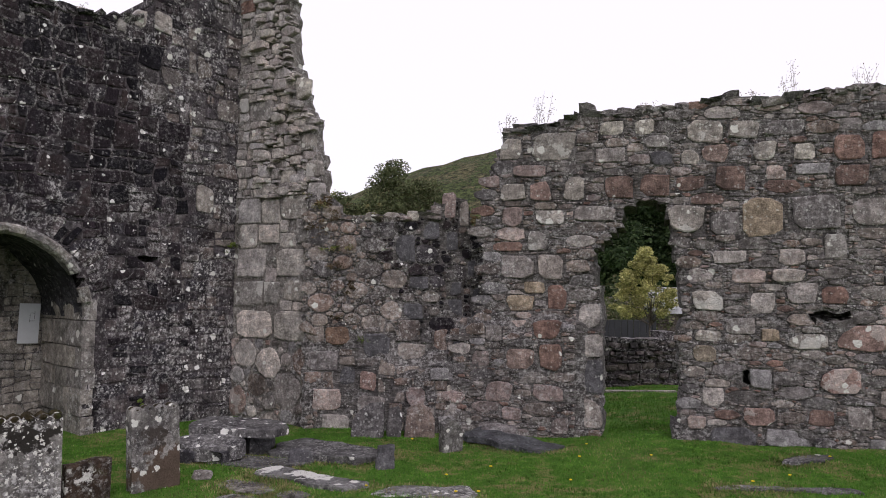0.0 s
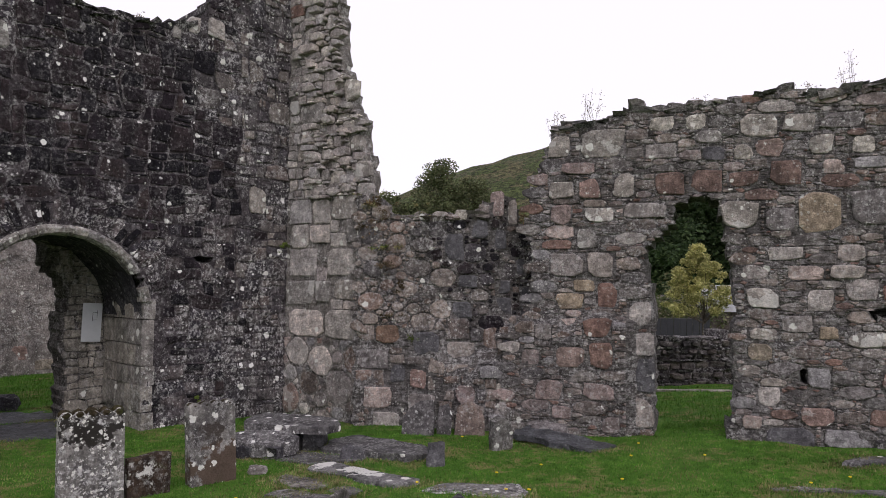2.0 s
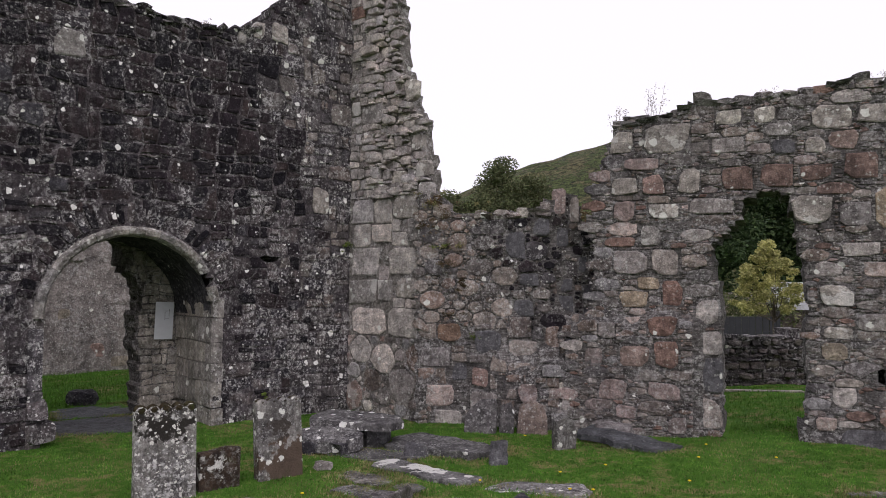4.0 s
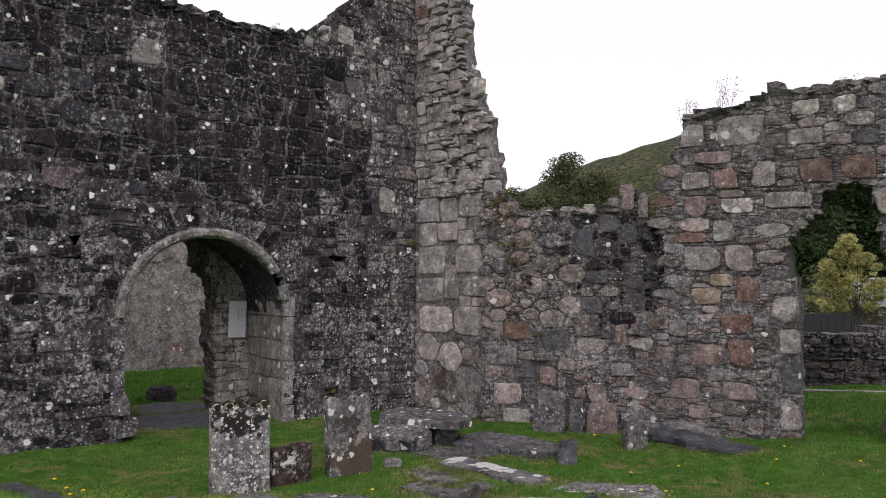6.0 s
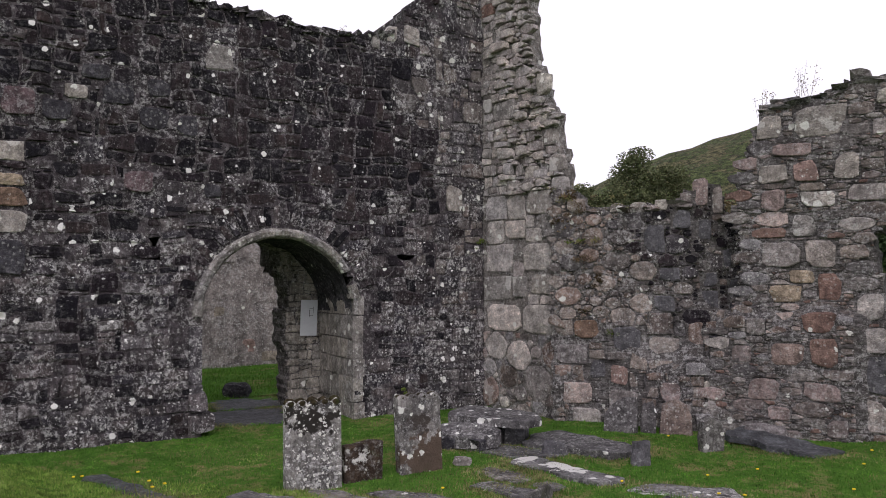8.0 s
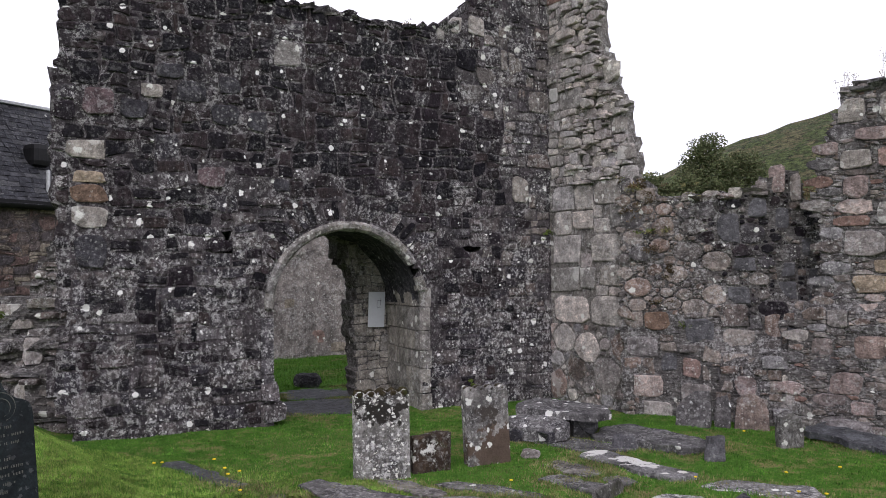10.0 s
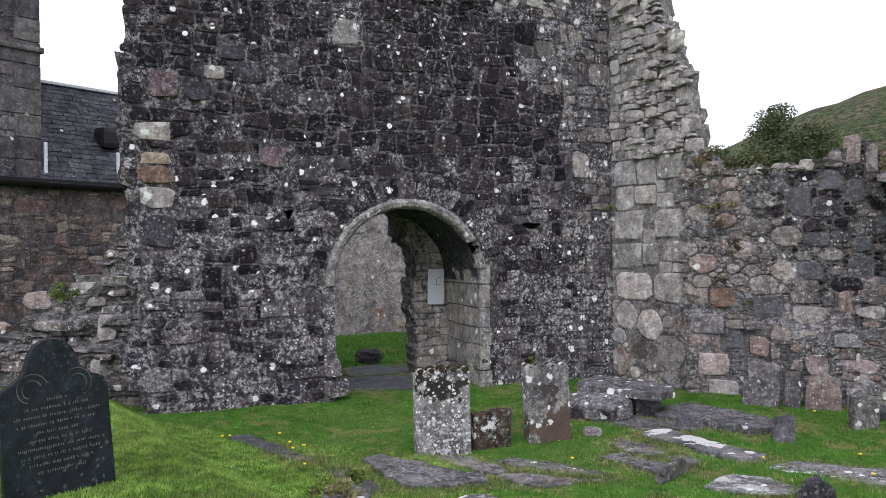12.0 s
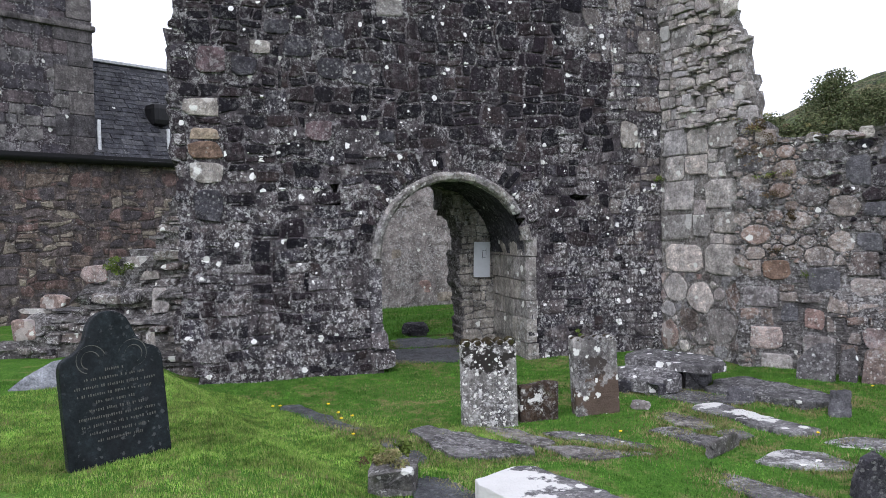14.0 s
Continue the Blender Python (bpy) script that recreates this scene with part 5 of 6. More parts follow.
flat_stone([(-2.19, 3.77), (-2.04, 4.18), (-1.20, 3.85), (-1.35, 3.30)], "ledger_patch", "thick raised grave slab with a white lichened end", 0.16, 0.25, seed=15, rough=0.015)
flat_stone([(0.20, 7.95), (0.43, 8.30), (1.24, 7.66), (0.98, 7.44)], "wet", "dark slate slab lying askew by the wall", 0.09, 0.06, seed=16, tilt=(-0.03, 0.10))
flat_stone([(3.11, 7.05), (3.3, 7.3), (3.81, 7.45), (3.65, 7.19)], "ledger", "small bare stone in the lawn", 0.016, seed=17)
flat_stone([(2.2, 6.22), (2.25, 6.32), (3.4, 6.26), (3.4, 6.14)], "ledger", "edge of a sunken slab in the lawn", 0.015, seed=18)
flat_stone([(-1.12, 4.89), (-0.97, 5.01), (-0.47, 4.76), (-0.75, 4.58)], "ledger", GREY_SLAB, 0.014, seed=19, rough=0.02)
flat_stone([(-5.25, 7.15), (-5.75, 8.05), (-5.0, 8.75), (-4.35, 7.85)], "wet", "dark paving slab in the passage", 0.014, seed=20)
flat_stone([(-5.8, 8.1), (-6.35, 8.8), (-5.6, 9.5), (-5.05, 8.8)], "wet", "dark paving slab beyond the passage", 0.014, seed=22)
flat_stone([(-2.42, 7.22), (-2.35, 7.78), (-1.63, 7.68), (-1.47, 7.47), (-1.49, 7.23), (-1.70, 7.13), (-2.32, 7.20)], "table", "great raised slab spotted with white lichen, resting on stones", 0.285, 0.075, "table_slab", "grave slab", 23, 0.03, tilt=(-0.02, 0.02))
for x, y, s in ((-2.15, 7.46, 0.2), (-1.72, 7.42, 0.18), (-2.15, 7.65, 0.2), (-1.80, 7.60, 0.18)):
    ob = tagged(new("support_stone", template_mesh(3, "slate")), "rough dark stone under the raised slab", "stone", "stones under the raised slab")
    ob.matrix_basis = Matrix.LocRotScale((x, y - 0.1, ground_z(x, y) + 0.09), Euler((0, 0, x * 7)), (s * 1.4, 0.25, 0.24))
flat_stone([(-2.47, 7.00), (-2.40, 7.18), (-1.92, 7.22), (-1.78, 7.06), (-1.86, 6.92), (-2.20, 6.88)], "table", "broken slab leaning on the edge of the raised slab", 0.175, 0.12, "broken_slab", "grave slab", 24, 0.02, tilt=(0.0, 0.22))
for x, y in ((-2.22, 7.02), (-1.98, 7.04)):
    prop = tagged(new("support_stone", template_mesh(7, "dark")), "rough dark stone under the raised slab", "stone", "stones under the raised slab")
    prop.matrix_basis = Matrix.LocRotScale((x, y - 0.05, ground_z(x, y) + 0.045), Euler((0, 0, x * 5)), (0.24, 0.14, 0.15))


def boulder(name, label, x, y, size, turn, mat, seed, group="", tip=(0, 0), lift=0.0):
    """A loose rough stone."""
    bm = bmesh.new()
    bmesh.ops.create_icosphere(bm, subdivisions=3, radius=0.5)
    for v in bm.verts:
        p = v.co.copy()
        k = max(abs(p.x), abs(p.y), abs(p.z)) * 2
        p = p.lerp(p / max(k, 1e-3), 0.62)
        v.co = p * (1 + 0.22 * fbm(p.x * 2.2 + seed, p.y * 2.2, p.z * 2.2))
        v.co = Vector((v.co.x * size[0], v.co.y * size[1], (v.co.z + 0.36) * size[2]))
    bmesh.ops.recalc_face_normals(bm, faces=bm.faces[:])
    me = bpy.data.meshes.new(name)
    bm.to_mesh(me)
    bm.free()
    me.materials.append(MATS[mat])
    ob = tagged(new(name, me), label, "stone", group)
    ob.matrix_basis = pose(x, y, ground_z(x, y) + lift, tip[0], tip[1], turn)
    return ob


def marker(name, label, x, y, profile, thick, turn, lean, mat, group="", tip=0.0):
    """A rough slab of stone set upright, with its outline given from the front."""
    bm = slab_bm([(px, pz) for px, pz in profile], thick, 0.014)
    bmesh.ops.recalc_face_normals(bm, faces=bm.faces[:])
    for v in bm.verts:
        v.co += 0.008 * Vector((fbm(v.co.x * 9 + x, v.co.z * 9), fbm(v.co.z * 9, v.co.x * 9 + y), fbm(v.co.x * 9, x)))
    me = bpy.data.meshes.new(name)
    bm.to_mesh(me)
    bm.free()
    me.materials.append(MATS[mat])
    ob = tagged(new(name, me), label, "stone", group)
    ob.matrix_basis = pose(x, y, ground_z(x, y), lean, tip, turn)
    return ob


LEANING = "stones leaning on the wall"
marker("leaning_stone", "square grey stone leaning on the wall, white lichen spots", -0.80, 8.28, [(-0.17, -0.05), (0.17, -0.05), (0.19, 0.20), (0.16, 0.37), (0.02, 0.36), (-0.10, 0.27), (-0.16, 0.18)], 0.11, -6, -14, "spotted", LEANING)
marker("leaning_stone", "narrow dark stone leaning on the wall with a lichen spot", -0.52, 8.38, [(-0.07, -0.05), (0.08, -0.05), (0.09, 0.22), (0.05, 0.33), (-0.05, 0.30), (-0.08, 0.15)], 0.09, 0, -9, "spotted", LEANING)
marker("leaning_stone", "rounded reddish headstone leaning on the wall", -0.24, 8.40, [(-0.17, -0.05), (0.17, -0.05), (0.17, 0.18), (0.12, 0.31), (0.02, 0.37), (-0.09, 0.34), (-0.15, 0.22)], 0.11, 4, -10, "mossy_red", LEANING)
marker("small_headstone", "small rough pointed marker stone in the grass", 0.10, 7.55, [(-0.11, -0.05), (0.10, -0.05), (0.12, 0.14), (0.09, 0.27), (0.0, 0.33), (-0.09, 0.29), (-0.12, 0.12)], 0.10, 30, 4, "slate_moss", tip=-5)
boulder("small_headstone", "tiny leaning slate marker in the grass", -0.50, 6.88, (0.17, 0.07, 0.24), 20, "slate", 5, tip=(-10, 5))
boulder("small_headstone", "tiny leaning slate marker in the grass", -1.28, 6.98, (0.22, 0.08, 0.15), 10, "slate", 6, tip=(-10, 5))
boulder("edge_stone", "long low mossy stone set on edge", -1.13, 5.49, (0.46, 0.045, 0.13), 76, "slate_moss", 7)
marker("edge_stone", "dark pointed slate stump with pale lichen in the grass", -0.22, 4.95, [(-0.10, -0.05), (0.10, -0.05), (0.11, 0.10), (0.07, 0.21), (-0.02, 0.27), (-0.08, 0.22), (-0.11, 0.08)], 0.09, 35, 5, "dark", tip=8)
boulder("edge_stone", "small grey stone in the grass", -1.98, 6.38, (0.16, 0.10, 0.08), 20, "grey", 9)
kerb_block = tagged(new("kerb_stone", template_mesh(5, "slate_moss")), "square kerb stone with white lichen in the bank", "stone")
kerb_block.matrix_basis = Matrix.LocRotScale((-2.67, 3.66, 0.08), Euler((0, 0, 0.5)), (0.30, 0.24, 0.18))
boulder("loose_boulder", "dark boulder on the grass beyond the passage", -6.15, 9.25, (0.36, 0.28, 0.22), 20, "dark", 11)
boulder("loose_stone", "pale pointed stone beside the broken jamb", -5.02, 9.05, (0.22, 0.16, 0.62), 30, "dressed", 12)
boulder("loose_stone", "dark squat stone below the pier", 0.62, 8.12, (0.40, 0.2, 0.22), -10, "grey", 13)
marker("leaning_slab", "pale blue-grey slate slab leaning in the grass behind the dark headstone", -6.60, 3.90, [(-0.28, -0.06), (0.26, -0.06), (0.25, 0.27), (0.08, 0.24), (-0.14, 0.12), (-0.27, 0.02)], 0.06, 60, -28, "pale_slate")


def info_panel():
    panel = thing("information_panel", "small white information panel with a faint plan on the passage wall", "sign", wall_left.frame @ pose(-1.985, 1.10, 1.15, 0, 2, 0))
    part("board", box_bm((0.225, 0.012, 0.46), (0, 0, 0), 0.003), MATS["board"], panel)
    for z, w, x in ((0.12, 0.05, 0.03), (0.10, 0.004, 0.055), (0.06, 0.004, 0.005), (0.03, 0.05, 0.03)):
        part("printed_mark", box_bm((w, 0.003, 0.004 if w > 0.01 else 0.09), (x, -0.0075, z)), MATS["pipe"], panel)


MATS["board"] = plain("grey_white_panel", (0.52, 0.54, 0.56), 0.45, 0.05)
info_panel()


# ---- beyond the ruin: yard wall, sheds, trees and hill ----
MATS["yard_stone"] = stone_material("dark_drystone", [(0.10, 0.09, 0.085), (0.14, 0.125, 0.12), (0.07, 0.065, 0.065), (0.17, 0.145, 0.135), (0.12, 0.10, 0.095)], 0.05, 0.3, 0.45, 0.1, 0.2)
yard_wall = Wall("wall_yard", "low dark dry-stone yard wall", (3.1, 12.75), 8, [(-4.0, -0.3), (-4.0, 0.80), (-1.0, 0.84), (0.3, 0.80), (1.0, 0.86), (4.0, 0.8), (4.0, -0.3)], [], 0.55, MATS["yard_bed"] if "yard_bed" in MATS else MATS["left_bed"], lambda u, v: 0.03 * fbm(u * 2, v * 2), cell=0.15, seed=71)
yard_wall.lay("yard_stone", (0.07, 0.15), (0.9, 1.9), 110, (-1.6, 0.0, 1.8, 0.86), relief=0.05, chips=0.6)
yard_wall.cap([(-1.6, 0.80), (-1.0, 0.84), (0.3, 0.80), (1.0, 0.86), (1.8, 0.84)], layers=1, thick=(0.05, 0.1), over=0.06)
yard_wall.close("yard_stone", "left_chip")


def leaf_cloud(centres, count, size, rng, flat=0.6):
    """Small folded leaves gathered in clumps round the given centres (x, y, z, radius)."""
    verts, faces = [], []
    total = sum(c[3] ** 2 for c in centres)
    for x, y, z, rad in centres:
        for _ in range(int(count * rad * rad / total)):
            d = Vector((rng.gauss(0, 1), rng.gauss(0, 1), rng.gauss(0, 1))).normalized() * rad * (rng.random() ** 0.35)
            p = Vector((x + d.x, y + d.y, z + d.z * flat))
            a = Vector((rng.gauss(0, 1), rng.gauss(0, 1), rng.gauss(0, 0.6))).normalized() * size * rng.uniform(0.6, 1.3)
            b = a.cross(Vector((rng.gauss(0, 1), rng.gauss(0, 1), rng.gauss(0, 1)))).normalized() * size * rng.uniform(0.35, 0.6)
            k = len(verts)
            verts += [tuple(p - a), tuple(p + b), tuple(p + a), tuple(p - b)]
            faces.append((k, k + 1, k + 2, k + 3))
    return verts, faces


def limb(bm, p, q, r0, r1, sides=7):
    p, q = Vector(p), Vector(q)
    axis = (q - p).normalized()
    side = axis.cross(Vector((0.3, 0.9, 0.2))).normalized()
    up = axis.cross(side)
    rings = [[bm.verts.new(c + rad * (math.cos(2 * math.pi * i / sides) * side + math.sin(2 * math.pi * i / sides) * up)) for i in range(sides)] for c, rad in ((p, r0), (p.lerp(q, 0.5), (r0 + r1) * 0.52), (q, r1))]
    for a, b in zip(rings, rings[1:]):
        for i in range(sides):
            bm.faces.new((a[i], a[(i + 1) % sides], b[(i + 1) % sides], b[i]))


def tree(name, label, x, y, trunk_h, crown, leaves, leaf, mat, seed, trunk_r=0.05, bark="bark"):
    """Tapered trunk, limbs that reach the clumps, and a crown of many leaves."""
    r = random.Random(seed)
    ob = thing(name, label, "tree", pose(x, y, -0.05))
    bm = bmesh.new()
    limb(bm, (0, 0, -0.1), (r.uniform(-0.05, 0.05), 0, trunk_h), trunk_r, trunk_r * 0.7)
    for cx, cy, cz, rad in crown[:14]:
        limb(bm, (0, 0, trunk_h * 0.85), (cx * 0.9, cy * 0.9, cz), trunk_r * 0.5, trunk_r * 0.12, 5)
    part("trunk", bm, MATS[bark], ob)
    v, f = leaf_cloud(crown, leaves, leaf, r)
    c = new("crown", mesh_from("crown", v, f, MATS[mat]))
    c.parent = ob
    return ob


def clumps(r, n, w, d, z0, z1, rad, shape=lambda t: 1.0):
    out = []
    for i in range(n):
        t = (i + r.random()) / n
        k = shape(t)
        out.append((r.uniform(-1, 1) * w / 2 * k, r.uniform(-1, 1) * d / 2 * k, z0 + (z1 - z0) * t, r.uniform(*rad)))
    return out


MATS["bark"] = stone_material("grey_bark", [(0.12, 0.10, 0.08)], 0.0, 0.2, 0.3)
MATS["yellow_leaf"] = leaf_material("yellow_green_leaves", [(0.34, 0.34, 0.12), (0.46, 0.43, 0.18), (0.26, 0.28, 0.09), (0.54, 0.50, 0.25)])
MATS["dark_leaf"] = leaf_material("dark_conifer_leaves", [(0.022, 0.043, 0.017), (0.040, 0.068, 0.026), (0.062, 0.096, 0.034)], 0.1)
MATS["bush_leaf"] = leaf_material("olive_leaves", [(0.06, 0.08, 0.036), (0.092, 0.115, 0.05), (0.13, 0.145, 0.068), (0.115, 0.11, 0.058)], 0.15)
MATS["brown_leaf"] = leaf_material("brown_leaves", [(0.14, 0.09, 0.05), (0.10, 0.085, 0.04)], 0.15)

R = random.Random(81)
R_CROWN = [(x - 0.28 + 0.06 * z, y, z, q) for x, y, z, q in clumps(R, 95, 1.46, 1.2, 1.16, 2.5, (0.08, 0.17), lambda t: (1 - t) ** 0.6 * min(1.0, 0.55 + 3 * t))]
R.shuffle(R_CROWN)
tree("young_tree", "slim young tree with yellow-green leaves behind the yard wall", 4.22, 15.4, 1.15, R_CROWN, 15000, 0.026, "yellow_leaf", 82, 0.022)
for i, (x, y, h, w) in enumerate(((6.3, 31, 5.6, 5.5), (9.6, 33, 6.4, 6.0), (12.8, 31, 5.4, 6.0), (8.2, 37, 7.6, 6))):
    tree("dark_tree", "tall dark evergreen tree behind the yard", x, y, 2.0, clumps(random.Random(90 + i), 46, w, w, 0.8, h, (0.7, 1.3), lambda t: 1.05 - 0.75 * t), 22000, 0.11, "dark_leaf", 95 + i, 0.22)
for i, (x, y, h, w) in enumerate(((-5.2, 36, 6.5, 4.2), (-2.65, 38, 8.4, 2.6), (-1.2, 39, 7.6, 3.0), (0.4, 40, 6.2, 3.6), (-3.6, 36.5, 6.3, 2.6), (-7.6, 40, 6.2, 5.0), (3.2, 42, 5.0, 5.0))):
    mat = "bush_leaf"
    tree("hedge_tree", "round olive-green tree on the slope behind the ruin", x, y, 1.6, clumps(random.Random(100 + i), 60, w, w, 1.2, h - 0.5, (0.4, 0.8), lambda t: (1 - t * t) ** 0.5 * 0.92 + 0.08), 16000, 0.075, mat, 110 + i, 0.16)
tree("brown_shrub", "half-bare brown shrub behind the low wall", 1.15, 24.0, 1.2, clumps(random.Random(120), 16, 1.8, 1.2, 1.6, 4.3, (0.25, 0.5)), 900, 0.07, "brown_leaf", 121, 0.06)
tree("yard_hedge", "pale green hedge beyond the yard wall", 4.6, 21.0, 0.4, clumps(random.Random(122), 22, 3.0, 1.2, 0.5, 2.0, (0.4, 0.6)), 3500, 0.06, "bush_leaf", 123, 0.05)


def yard():
    fence = thing("yard_fence", "dark boarded yard fence", "fence", pose(4.35, 18.4, 0, 0, 0, 4))
    for k in range(13):
        part("board", box_bm((0.145, 0.03, 0.92), (-1.2 + 0.155 * k, 0, 0.46), 0.005, 0.003), MATS["fence"], fence)
    for x in (-1.25, 0.8):
        part("post", box_bm((0.09, 0.09, 1.1), (x, 0.07, 0.5), 0.01), MATS["fence"], fence)
    shed = thing("stone_shed", "small grey stone outbuilding with a pale roof", "building", pose(7.35, 22.0, 0, 0, 0, -8))
    part("wall", box_bm((2.6, 2.2, 1.05), (0, 0, 0.5), 0.01), MATS["church_bed"], shed)
    bm = bmesh.new()
    pts = [bm.verts.new(p) for p in ((-1.4, -1.2, 1.02), (1.4, -1.2, 1.02), (1.4, 0, 1.75), (-1.4, 0, 1.75), (1.4, 1.2, 1.02), (-1.4, 1.2, 1.02))]
    bm.faces.new(pts[:4]), bm.faces.new((pts[3], pts[2], pts[4], pts[5]))
    bmesh.ops.solidify(bm, geom=bm.faces[:], thickness=0.08)
    part("roof", bm, MATS["lead"], shed, "pale sheet roof")
    house = thing("garden_wall", "grey rubble garden wall beyond the yard", "wall", pose(5.9, 23.6, 0, 0, 0, 2))
    part("wall", box_bm((5.0, 0.5, 1.35), (0, 0, 0.65), 0.03), MATS["church"], house)
    part("coping", box_bm((5.1, 0.6, 0.12), (0, 0, 1.38), 0.03), MATS["chip"], house)
    kerb = tagged(new("path_edge", mesh_from("path_edge", *_box((2.6, 11.6, 0.035), (3.2, 0.14, 0.11)), MATS["dressed"])), "pale kerb line across the grass beyond the doorway", "kerb")
    kerb.rotation_euler = (0, 0, 0.05)


def _box(c, s):
    v = [(c[0] + s[0] * x, c[1] + s[1] * y, c[2] + s[2] * z) for x in (-0.5, 0.5) for y in (-0.5, 0.5) for z in (-0.5, 0.5)]
    return v, [(0, 1, 3, 2), (4, 6, 7, 5), (0, 4, 5, 1), (2, 3, 7, 6), (0, 2, 6, 4), (1, 5, 7, 3)]


MATS["fence"] = plain("dark_stained_boards", (0.035, 0.036, 0.042), 0.8)
yard()


def hill():
    n = Nodes("moorland_hill")
    a, b = n.noise(0.10, 9, 0.8), n.noise(0.6, 6, 0.85)
    col = n.ramp(a, [(0.36, (0.045, 0.075, 0.022)), (0.45, (0.13, 0.165, 0.052)), (0.50, (0.05, 0.08, 0.025)), (0.56, (0.21, 0.18, 0.09)), (0.62, (0.075, 0.105, 0.034)), (0.7, (0.15, 0.17, 0.065))])
    col = n.mix(1.0, col, n.ramp(b, [(0.40, 0.2), (0.60, 1.7)]), "MULTIPLY")
    mat = n.finish(col, 0.95, b, 1.0, 4.0)
    verts, faces = [], []
    xs, ys = np.linspace(-260, 420, 90), np.linspace(90, 520, 60)
    for x in xs:
        for y in ys:
            rise = step(110, 300, y)
            ridge = 45.5 - 10 * step(-12, -45, x) + 15 * step(-40, 45, x) + 10 * step(45, 150, x) - 30 * step(-50, -130, x)
            verts.append((x, y, -2 + 2.0 * max(0, fbm(x * 0.11, y * 0.11, 6.0)) * rise + rise * (ridge + 5 * fbm(x * 0.012, y * 0.012) + 1.2 * fbm(x * 0.06, y * 0.06, 3.0))))
    k = len(ys)
    faces = [(i * k + j, (i + 1) * k + j, (i + 1) * k + j + 1, i * k + j + 1) for i in range(len(xs) - 1) for j in range(k - 1)]
    tagged(new("hillside", mesh_from("hillside", verts, faces, mat, True)), "green and brown moorland hill behind the ruin", "hill", kind="structure")


hill()


# ---- plants on the ruin and in the lawn ----
def weed_stalks(name, label, m, n, h, spread, seed):
    r = random.Random(seed)
    bm = bmesh.new()
    for _ in range(n):
        x, y = r.gauss(0, spread), r.gauss(0, spread * 0.4)
        top = Vector((x + r.gauss(0, 0.06), y, h * r.uniform(0.5, 1.0)))
        limb(bm, (x, y, 0), top, 0.002, 0.001, 3)
        for _ in range(16):
            p = Vector((x, y, 0)).lerp(top, r.uniform(0.35, 1.0)) + Vector((r.gauss(0, 0.025), r.gauss(0, 0.01), r.gauss(0, 0.01)))
            s = r.uniform(0.004, 0.009)
            q = [bm.verts.new(p + Vector(o) * s) for o in ((-1, 0, -0.5), (1, 0.4, 0), (0, -0.4, 1))]
            bm.faces.new(q)
    ob = thing(name, label, "weed", m, "weeds on the wall tops")
    part("stalks", bm, MATS["stalk"], ob)


for i, (u, v, n, h) in enumerate(((-1.18, 3.46, 6, 0.34), (-1.55, 3.38, 4, 0.30), (1.1, 3.62, 4, 0.18), (1.50, 3.64, 5, 0.36), (2.25, 3.72, 4, 0.25), (0.05, 3.58, 2, 0.12))):
    weed_stalks("wall_weed", "tall dry weed stalks growing on the wall top", wall_right.frame @ pose(u, 0.2, v), n + 2, 1.35 * h, 0.05, 130 + i)
weed_stalks("wall_weed", "leafy dry weed growing on the wall top", wall_left.frame @ pose(-1.92, 0.2, 4.56), 10, 0.17, 0.09, 140)


def leafy(name, label, m, n, rad, size, mat, seed, flat=0.5):
    r = random.Random(seed)
    v, f = leaf_cloud([(r.gauss(0, rad), r.gauss(0, rad * 0.3), abs(r.gauss(0, rad * flat)), rad * 0.6) for _ in range(5)], n, size, r)
    ob = tagged(new(name, mesh_from(name, v, f, MATS[mat])), label, "plant", kind="stuff")
    ob.matrix_basis = m
    return ob


leafy("wall_plant", "yellow-green moss and leaves on the rubble stub", wall_stub.frame @ pose(-0.95, 0.10, 1.16), 420, 0.12, 0.018, "weed", 151)
leafy("wall_plant", "green leaves in a joint of the sooty wall", wall_left.frame @ pose(-0.12, -0.03, 2.02), 120, 0.06, 0.014, "weed", 152, 1.2)
leafy("wall_plant", "small weed at the foot of the sooty wall", wall_left.frame @ pose(-1.12, -0.06, 0.14), 200, 0.06, 0.016, "weed", 153, 1.4)
leafy("wall_plant", "dry brown plants on the broken step of the pier", pier.frame @ pose(1.36, 0.0, 2.58), 260, 0.10, 0.018, "brown_leaf", 154)
leafy("dry_tuft", "rusty dry grass tuft on the bank above the kerb stone", pose(-2.72, 3.74, 0.16), 700, 0.10, 0.012, "straw", 157, 0.4)
leafy("dry_tuft", "rusty dry grass tuft on the bank above the kerb stone", pose(-2.80, 3.78, 0.16), 300, 0.08, 0.012, "brown_leaf", 158, 0.3)
leafy("fern", "small green fern beside the bank", pose(-2.95, 4.12, 0.08), 220, 0.09, 0.02, "weed", 156, 0.9)
for i, (u, v) in enumerate(((0.15, 2.05), (0.28, 1.25), (0.5, 1.0), (-0.02, 2.3))):
    leafy("wall_plant", "small brown-green plants in joints of the low wall", wall_back.frame @ pose(u, -0.04, v), 90, 0.06, 0.013, "brown_leaf" if i % 2 else "weed", 160 + i)


for i, (u, v, rad) in enumerate(((0.02, 2.46, 0.11), (0.18, 2.36, 0.10), (0.10, 2.15, 0.09), (0.30, 2.05, 0.08), (0.22, 1.80, 0.09), (0.42, 1.55, 0.07), (0.62, 2.42, 0.06), (1.92, 2.30, 0.08))):
    leafy("wall_plant", "dry rusty plants trailing over the low wall", wall_back.frame @ pose(u, -0.03, v), 200, rad, 0.012, "brown_leaf" if i % 3 else "straw", 170 + i, 1.1)


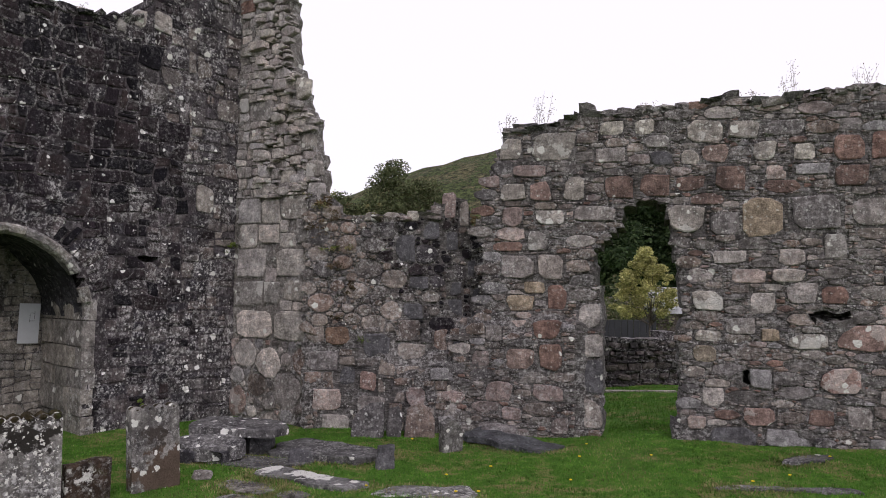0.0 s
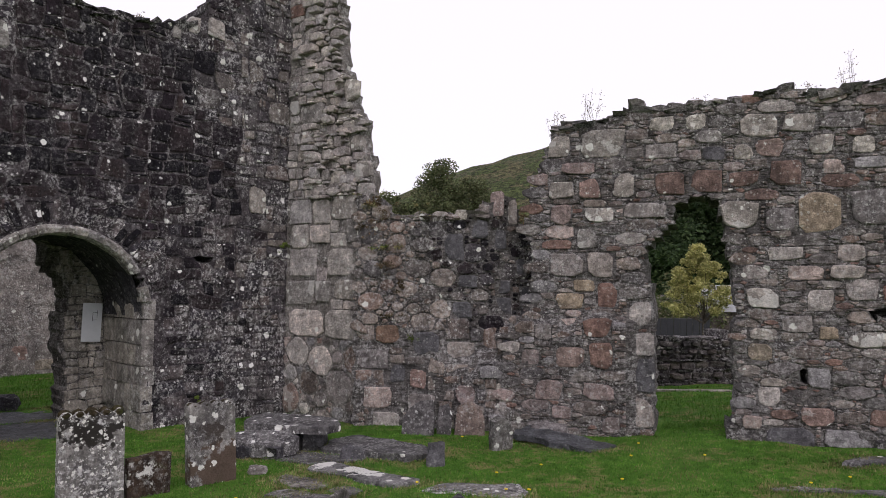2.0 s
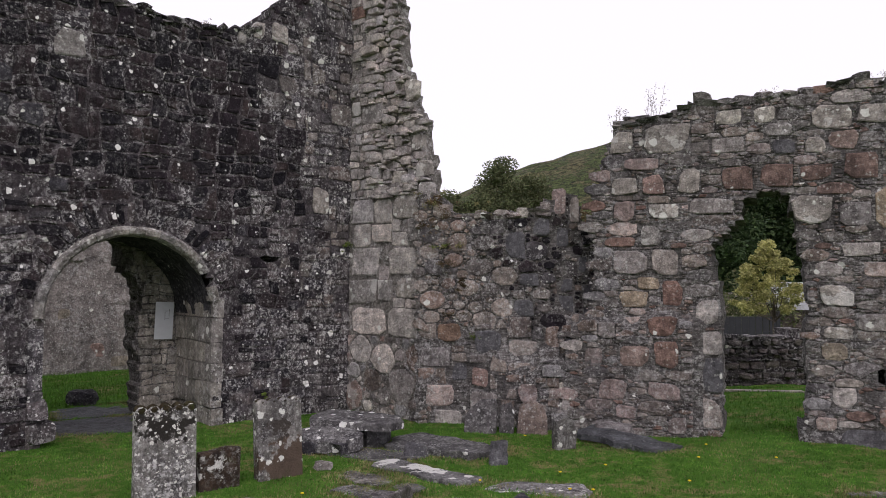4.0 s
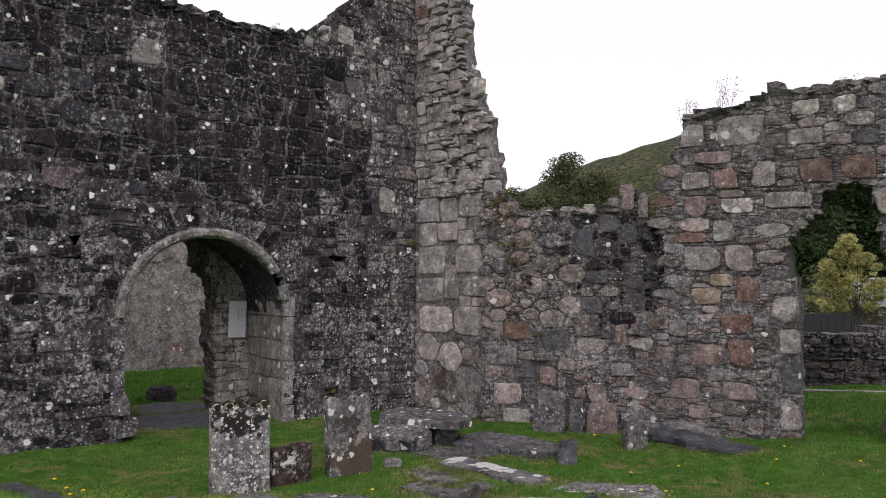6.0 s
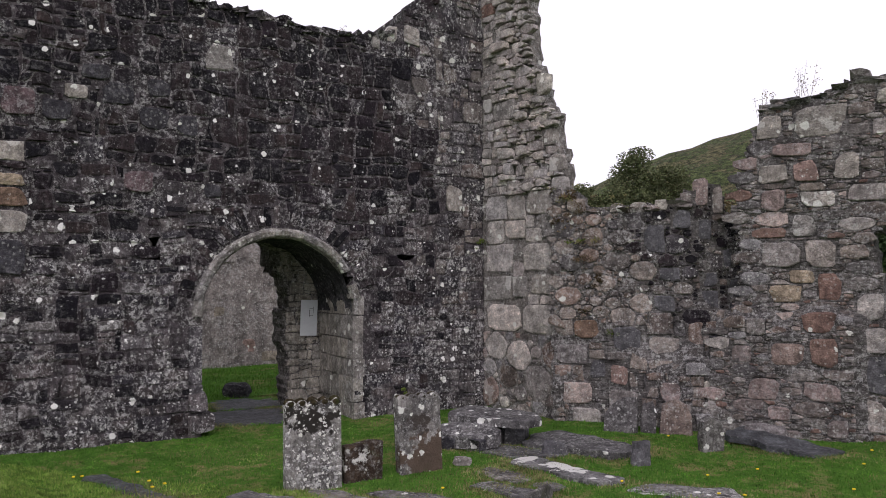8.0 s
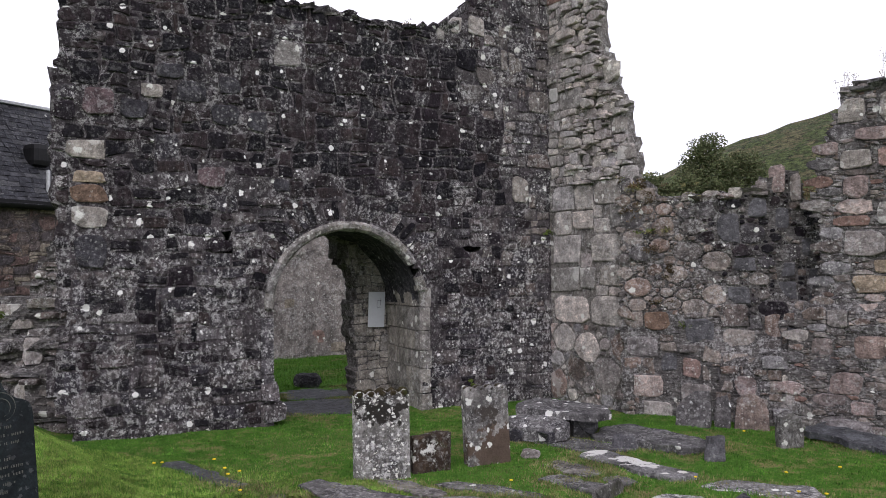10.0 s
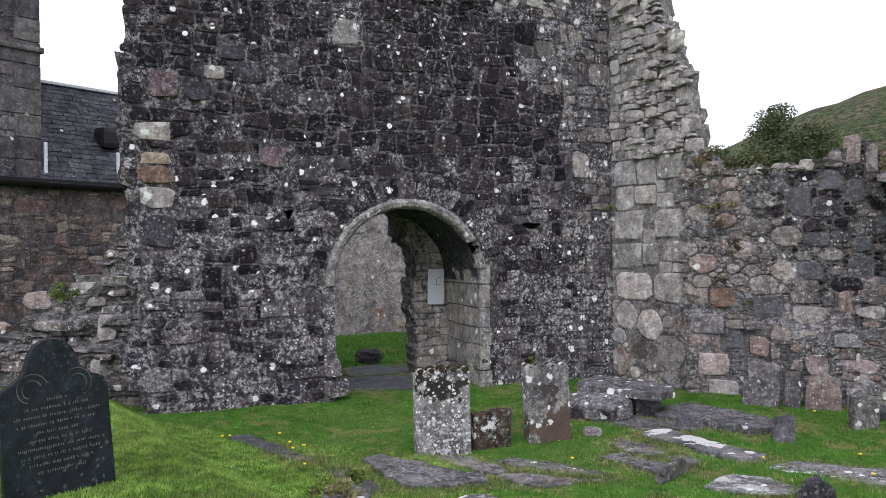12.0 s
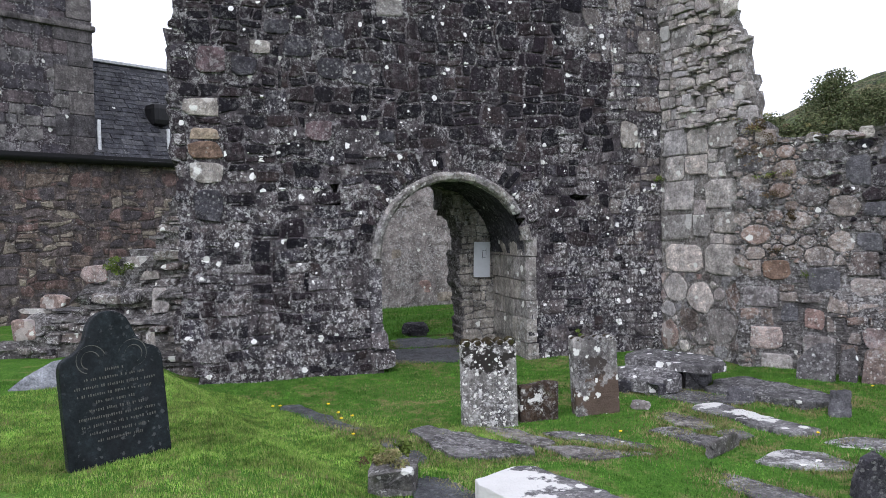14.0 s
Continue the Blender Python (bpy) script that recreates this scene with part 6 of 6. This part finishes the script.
def dandelion(x, y, h, seed):
    r = random.Random(seed)
    ob = thing("dandelion", "yellow dandelion flower in the grass", "flower", pose(x, y, ground_z(x, y)), "dandelions in the lawn")
    bm = bmesh.new()
    limb(bm, (0, 0, 0), (r.gauss(0, 0.02), r.gauss(0, 0.02), h), 0.003, 0.002, 4)
    part("stem", bm, MATS["weed"], ob)
    bm = bmesh.new()
    bmesh.ops.create_icosphere(bm, subdivisions=1, radius=0.016, matrix=Matrix.LocRotScale((0, 0, h), None, (1, 1, 0.5)))
    part("head", bm, MATS["petal"], ob)


R = random.Random(171)
for x, y, h in ((-4.02, 4.72, 0.20), (-3.82, 4.6, 0.17), (-3.75, 4.55, 0.14), (-3.70, 4.62, 0.15), (-4.85, 4.95, 0.05), (-4.83, 5.02, 0.05), (-3.6, 4.5, 0.05), (-1.9, 5.6, 0.03), (-0.6, 6.2, 0.03), (0.12, 6.0, 0.04), (0.3, 6.05, 0.03), (0.45, 6.9, 0.03), (1.3, 7.2, 0.03), (2.0, 7.3, 0.04), (1.1, 6.5, 0.03), (3.0, 6.6, 0.04), (2.6, 6.4, 0.03), (-0.3, 8.0, 0.03), (-0.75, 7.3, 0.03), (1.5, 7.9, 0.03), (3.7, 7.3, 0.03), (0.05, 6.6, 0.03)):
    dandelion(x, y, h, R.randrange(999))


def grass(name, mat, count, seed, region, high, dry):
    """Blades of the lawn, thinned over the slabs and in the bare patches."""
    rng = np.random.default_rng(seed)
    x = rng.uniform(region[0], region[2], count)
    y = rng.uniform(region[1], region[3], count)
    keep = np.ones(count, bool)
    for outline, lift in SLAB_AREAS:
        cx, cy = sum(p[0] for p in outline) / len(outline), sum(p[1] for p in outline) / len(outline)
        wide = [(cx + 1.22 * (px - cx), cy + 1.22 * (py - cy)) for px, py in outline]
        worn = in_poly(x, y, wide) & (rng.random(count) < (0.0 if dry else 0.62))
        keep &= ~in_poly(x, y, outline) & ~worn
    for origin, turn, u0, u1 in ((CORNER, 48, -5.5, 0.0), ((2.2, 8.21), -15, -2.2, 4.6)):
        c, s = math.cos(radians(turn)), math.sin(radians(turn))
        u = (x - origin[0]) * c + (y - origin[1]) * s
        w = -(x - origin[0]) * s + (y - origin[1]) * c
        gap = ((u > ARCH_U - 0.86) & (u < ARCH_U + 0.86)) if turn == 48 else ((u > -0.42) & (u < 0.3))
        keep &= ~((u > u0) & (u < u1) & (w > -0.02) & (w < 1.2) & ~gap)
    x, y = x[keep], y[keep]
    verts, faces = [], []
    for px, py, a, h, lean, k in zip(x, y, rng.uniform(0, 2 * math.pi, len(x)), rng.uniform(*high, len(x)), rng.uniform(0.1, 0.8, len(x)), rng.random(len(x))):
        patch = fbm(px * 0.9, py * 0.9, 7.0) + 0.35 * fbm(px * 3, py * 3, 8.0)
        if (patch > 0.21) != dry and k > (0.12 if dry else 0.45):
            continue
        z = ground_z(px, py)
        w = 0.003
        i = len(verts)
        c, s = math.cos(a), math.sin(a)
        verts += [(px - w * s, py + w * c, z - 0.005), (px + w * s, py - w * c, z - 0.005), (px + c * h * lean, py + s * h * lean, z + h)]
        faces.append((i, i + 1, i + 2))
    tagged(new(name, mesh_from(name, verts, faces, MATS[mat])), "short green lawn grass" if not dry else "dry straw-coloured grass in patches", "grass", kind="stuff")


grass("lawn_grass", "grass", 420000, 5, (-7.5, 2.4, 5.2, 9.2), (0.008, 0.024), False)
grass("bank_grass", "bank", 150000, 6, (-6.6, 2.2, -2.2, 5.2), (0.010, 0.030), False)
grass("passage_grass", "grass", 30000, 7, (-9.5, 8.5, -5.0, 12.8), (0.03, 0.07), False)
grass("doorway_grass", "grass", 20000, 8, (1.6, 8.6, 4.6, 12.4), (0.02, 0.05), False)
grass("dry_grass", "straw", 110000, 9, (-6.0, 2.4, 5.2, 8.6), (0.008, 0.024), True)


def fringe(name, mat, label, blades, spread, high, seed):
    """Longer grass that grows over the edges of the slabs."""
    r = random.Random(seed)
    verts, faces = [], []
    for outline, lift in SLAB_AREAS:
        if lift > 0.12:
            continue
        for (x0, y0), (x1, y1) in zip(outline, outline[1:] + outline[:1]):
            if fbm(x0 * 1.7, y0 * 1.7, seed) < (-0.1 if mat == "straw" else -0.5):
                continue
            for _ in range(blades):
                f = r.random()
                px, py = x0 + (x1 - x0) * f + r.gauss(0, spread), y0 + (y1 - y0) * f + r.gauss(0, spread)
                z, h, a = ground_z(px, py), r.uniform(*high), r.uniform(0, 6.3)
                i = len(verts)
                c, s = math.cos(a), math.sin(a)
                verts += [(px - 0.004 * s, py + 0.004 * c, z), (px + 0.004 * s, py - 0.004 * c, z), (px + c * h * 0.6, py + s * h * 0.6, z + h)]
                faces.append((i, i + 1, i + 2))
    tagged(new(name, mesh_from(name, verts, faces, MATS[mat])), label, "grass", kind="stuff")


fringe("slab_edge_grass", "grass", "longer green grass round the grave slabs", 26, 0.026, (0.012, 0.036), 191)
fringe("slab_edge_straw", "straw", "dry brown grass round the grave slabs", 130, 0.08, (0.010, 0.030), 193)
